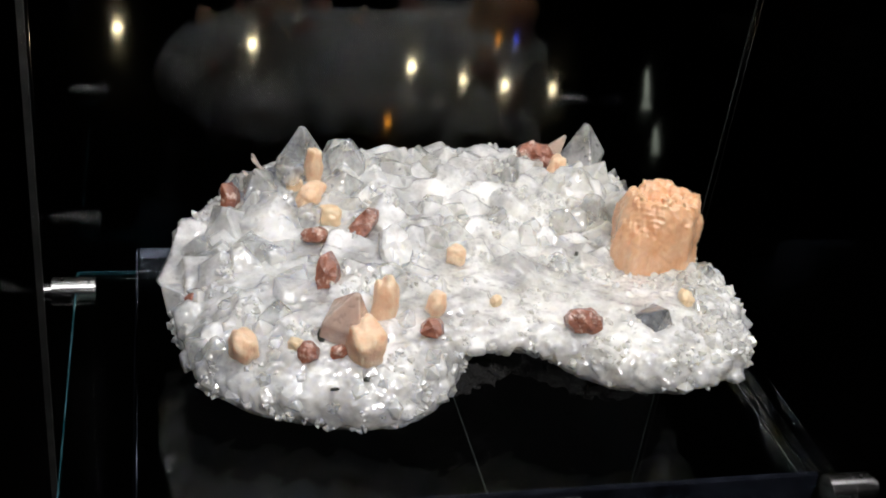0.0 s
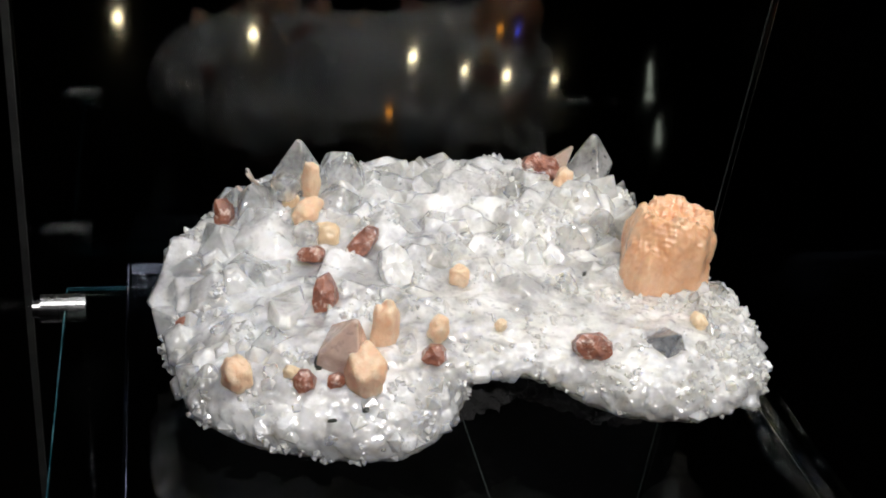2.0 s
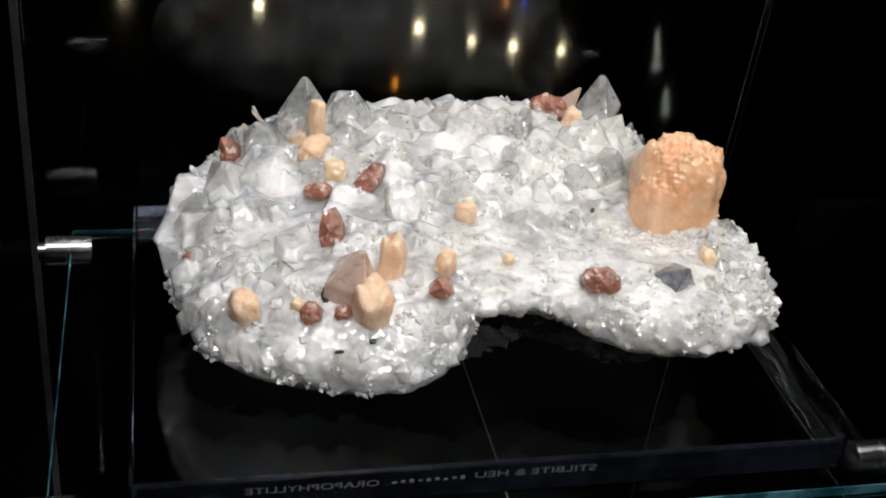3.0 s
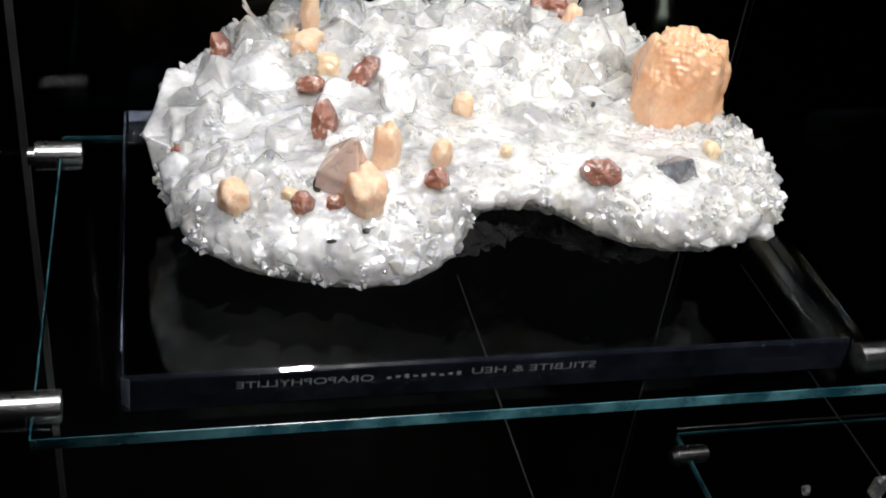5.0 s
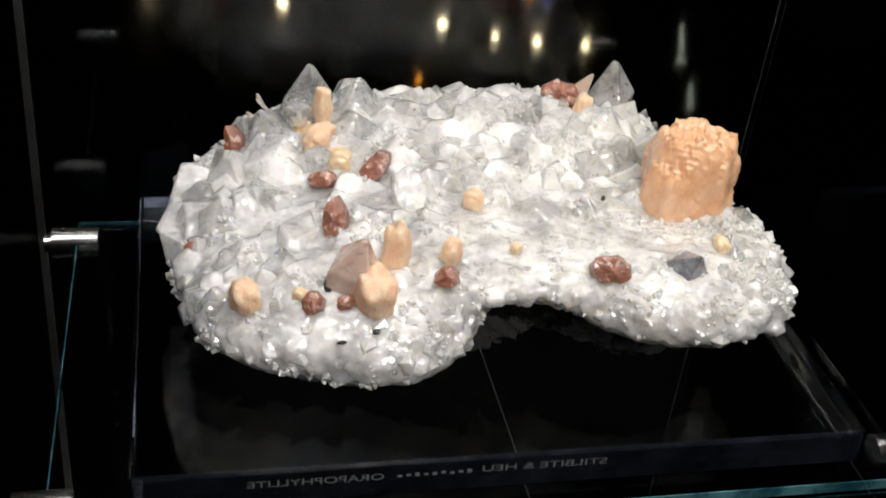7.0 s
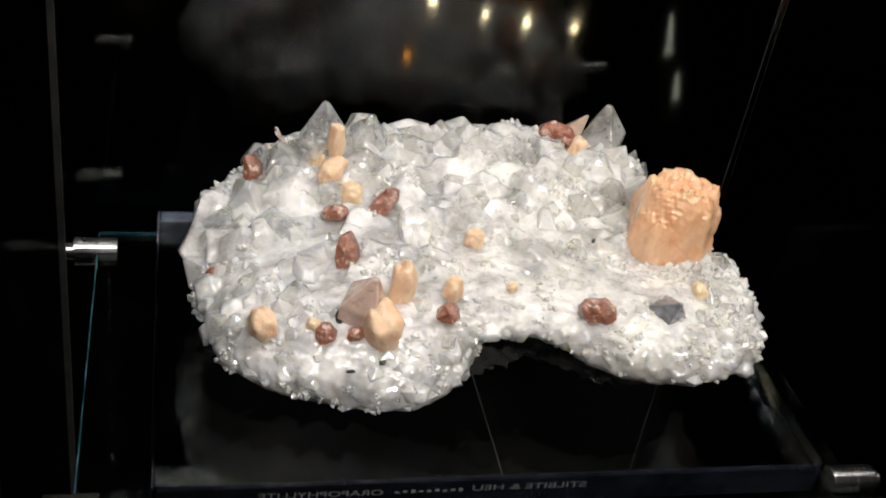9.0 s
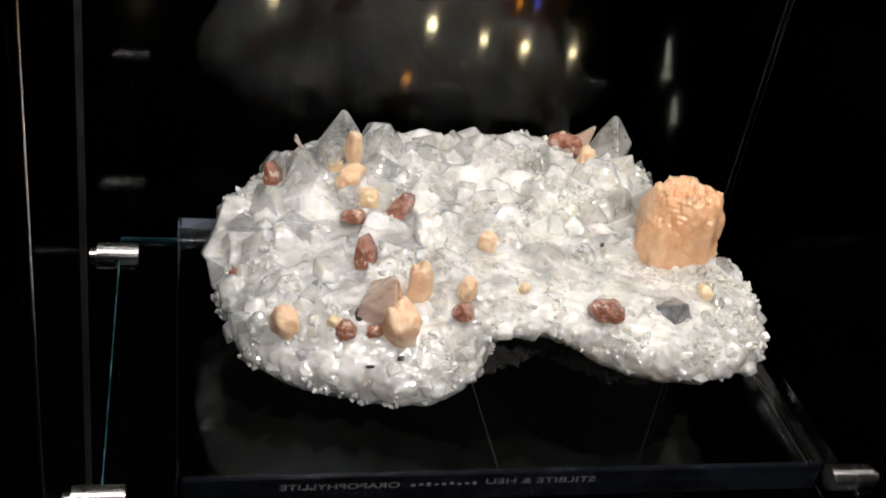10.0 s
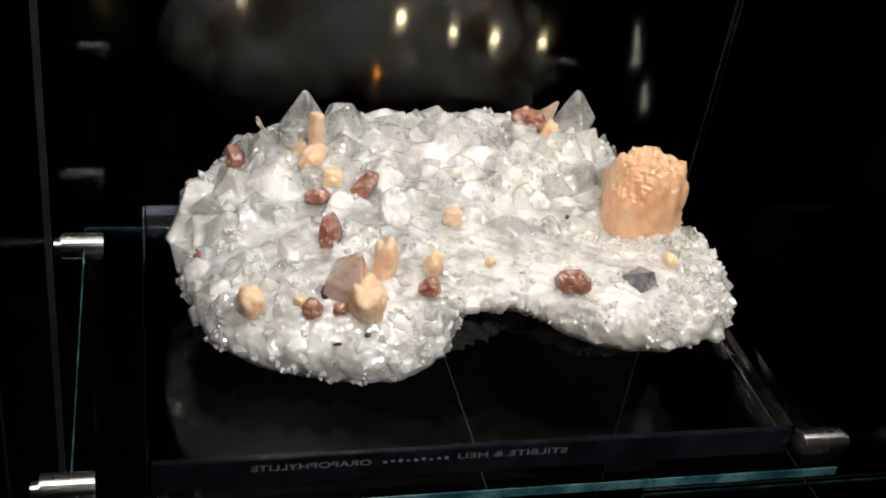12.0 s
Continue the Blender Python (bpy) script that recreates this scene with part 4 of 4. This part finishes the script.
big_crystal("apophyllite_crystal", MILKY, 0.340, 0.800, 1.122, 0.017, 0.046, (0.1, -0.25, 1), tip=0.4)
for x, y, z, half, tall, lx in (
    (0.352, 0.800, 1.128, 0.015, 0.050, 0.15), (0.338, 0.765, 1.126, 0.019, 0.044, 0.10),
    (0.312, 0.750, 1.126, 0.017, 0.042, -0.05), (0.360, 0.770, 1.122, 0.014, 0.046, 0.20), (0.272, 0.770, 1.126, 0.016, 0.036, -0.10),
    (0.245, 0.800, 1.128, 0.017, 0.036, 0.10), (0.188, 0.795, 1.136, 0.017, 0.034, 0.0), (0.215, 0.770, 1.132, 0.018, 0.032, -0.10),
    (0.060, 0.765, 1.118, 0.018, 0.036, -0.25), (0.040, 0.745, 1.108, 0.016, 0.032, -0.30), (0.075, 0.725, 1.116, 0.019, 0.034, -0.15),
    (0.375, 0.840, 1.105, 0.011, 0.044, 0.15),
):
    big_crystal("apophyllite_crystal", rng.choice((TIP, MILKY, TIP)), x, y, z, half, tall, (lx, rng.uniform(-0.5, -0.15), 1), tip=rng.uniform(0.35, 0.55))
big_crystal("pink_crystal", PINK, 0.333, 0.860, 1.130, 0.012, 0.040, (0.5, 0, 1), tip=0.7, label="pink translucent pointed crystal")
big_crystal("pink_crystal", PINK, 0.121, 0.622, 1.116, 0.015, 0.056, (0.12, -0.2, 1), tip=0.4, label="large pale pink translucent crystal")
big_crystal("smoky_crystal", GREY, 0.339, 0.610, 1.137, 0.0145, 0.028, (0.05, -0.45, 0.9), tip=0.8, spin=0.3, label="grey smoky clear crystal")
tabular("apophyllite_crystal", MILKY, 0.172, 0.695, 1.152, 0.026, 0.038, 0.010, (-0.08, -0.66, 0.80), 0.3)
bud("clear_nodule", TIP, 0.116, 0.742, 1.152, 0.018, 0.018, 0.018, 0.02, "round clear crystal", seed=20.0)
bud("clear_nodule", TIP, 0.104, 0.787, 1.166, 0.020, 0.020, 0.018, 0.02, "round clear crystal", seed=21.0)
for x, y, z, lx, long in ((0.083, 0.806, 1.160, -0.5, 0.014), (0.087, 0.803, 1.158, -0.9, 0.016), (0.078, 0.800, 1.152, -1.0, 0.012)):
    big_crystal("needle_crystal", PINK, x, y, z, 0.0015, long, (lx, -0.1, 1), tip=0.2, label="thin pale pink needle")
tabular("dark_speck", SPECK, 0.135, 0.582, 1.1235, 0.006, 0.004, 0.003, view, 0.4, "dark green inclusion")
tabular("dark_speck", SPECK, 0.305, 0.682, 1.1535, 0.003, 0.004, 0.003, view, 0.1, "dark green inclusion")
tabular("dark_speck", SPECK, 0.1145, 0.580, 1.1180, 0.007, 0.003, 0.003, view, 0.1, "dark green inclusion")
tabular("dark_speck", SPECK, 0.110, 0.616, 1.1350, 0.007, 0.011, 0.004, view, 0.1, "dark green inclusion")


def sheaf(x, y, foot, top, radius):
    """The large stilbite: upright lobes grown together, ribbed along their sides, with a crown of small blade ends."""
    tall = top - foot
    lobes = [(x, y, foot + tall * 0.42, radius * 0.86, radius * 0.84, tall * 0.46)]
    for k in range(26):
        a = k * 0.2417 + rng.uniform(-0.06, 0.06)
        d = radius * rng.uniform(0.72, 0.82)
        size = radius * rng.uniform(0.14, 0.22)
        lobes.append((x + d * math.cos(a), y + d * math.sin(a), foot + tall * rng.uniform(0.40, 0.52), size, size, tall * rng.uniform(0.34, 0.44)))
    for k in range(46):
        a, d = k * 2.39996, radius * 1.0 * math.sqrt((k + 0.5) / 46)
        size = radius * rng.uniform(0.07, 0.13)
        lobes.append((x + d * math.cos(a), y + d * math.sin(a), top - 0.010 - 0.006 * (d / radius) ** 4 - (0.006 if math.cos(a) < -0.35 else 0.0) + rng.uniform(-0.0015, 0.001), size, size, rng.uniform(0.008, 0.012)))
    # a fan of blades that stands lower in front
    for k in range(14):
        a, d = k * 2.39996, 0.019 * math.sqrt((k + 0.5) / 14)
        lobes.append((x + 0.003 + d * math.cos(a), y - 0.021 + 0.7 * d * math.sin(a), foot + tall * 0.30, 0.005, 0.005, tall * rng.uniform(0.34, 0.40)))
    # a lower lobe grown against the side
    for k in range(12):
        a, d = k * 2.39996, 0.016 * math.sqrt((k + 0.5) / 12)
        lobes.append((x - 0.020 + d * math.cos(a), y - 0.016 + d * math.sin(a), foot + tall * 0.46 + rng.uniform(-0.004, 0.004), 0.006, 0.006, tall * rng.uniform(0.30, 0.36)))
    data, unused = field_mesh("stilbite_sheaf", (x - 0.055, y - 0.055, foot), (x + 0.055, y + 0.055, top + 0.02), 0.0011, lobes, foot + 0.002, 0.00030, 520.0, (), 0.0020)
    data.materials.append(PEACH)
    data.polygons.foreach_set("use_smooth", [True] * len(data.polygons))
    data.set_sharp_from_angle(angle=radians(50))
    return join_specimen("stilbite_sheaf", data, None, "large ribbed peach stilbite sheaf with ragged crown")


sheaf(0.3735, 0.700, 1.100, 1.190, 0.0315)


def loose_crystal(x, y, half, length, lean):
    """A small clear point that lies on the lower shelf."""
    data = shape_data("quartz_point", crystal_shape(6, 0.6 * length / half, 0.4 * length / half, 0.2, rng), TIP)
    ob = new("quartz_point", data)
    ob.matrix_basis = Matrix.Translation((x, y, LOW + 0.009 + half * 0.1)) @ aim(lean, 0.3) @ Matrix.Diagonal((half, half, half, 1))
    return tagged(ob, "small clear crystal point on the lower glass shelf", "crystal", "loose crystals")


loose_crystal(0.772, 0.783, 0.009, 0.030, (0.35, 0.1, 1))
loose_crystal(0.694, 0.795, 0.005, 0.013, (-0.2, 0.0, 1))
loose_crystal(0.701, 0.764, 0.005, 0.013, (0.3, 0.2, 1))
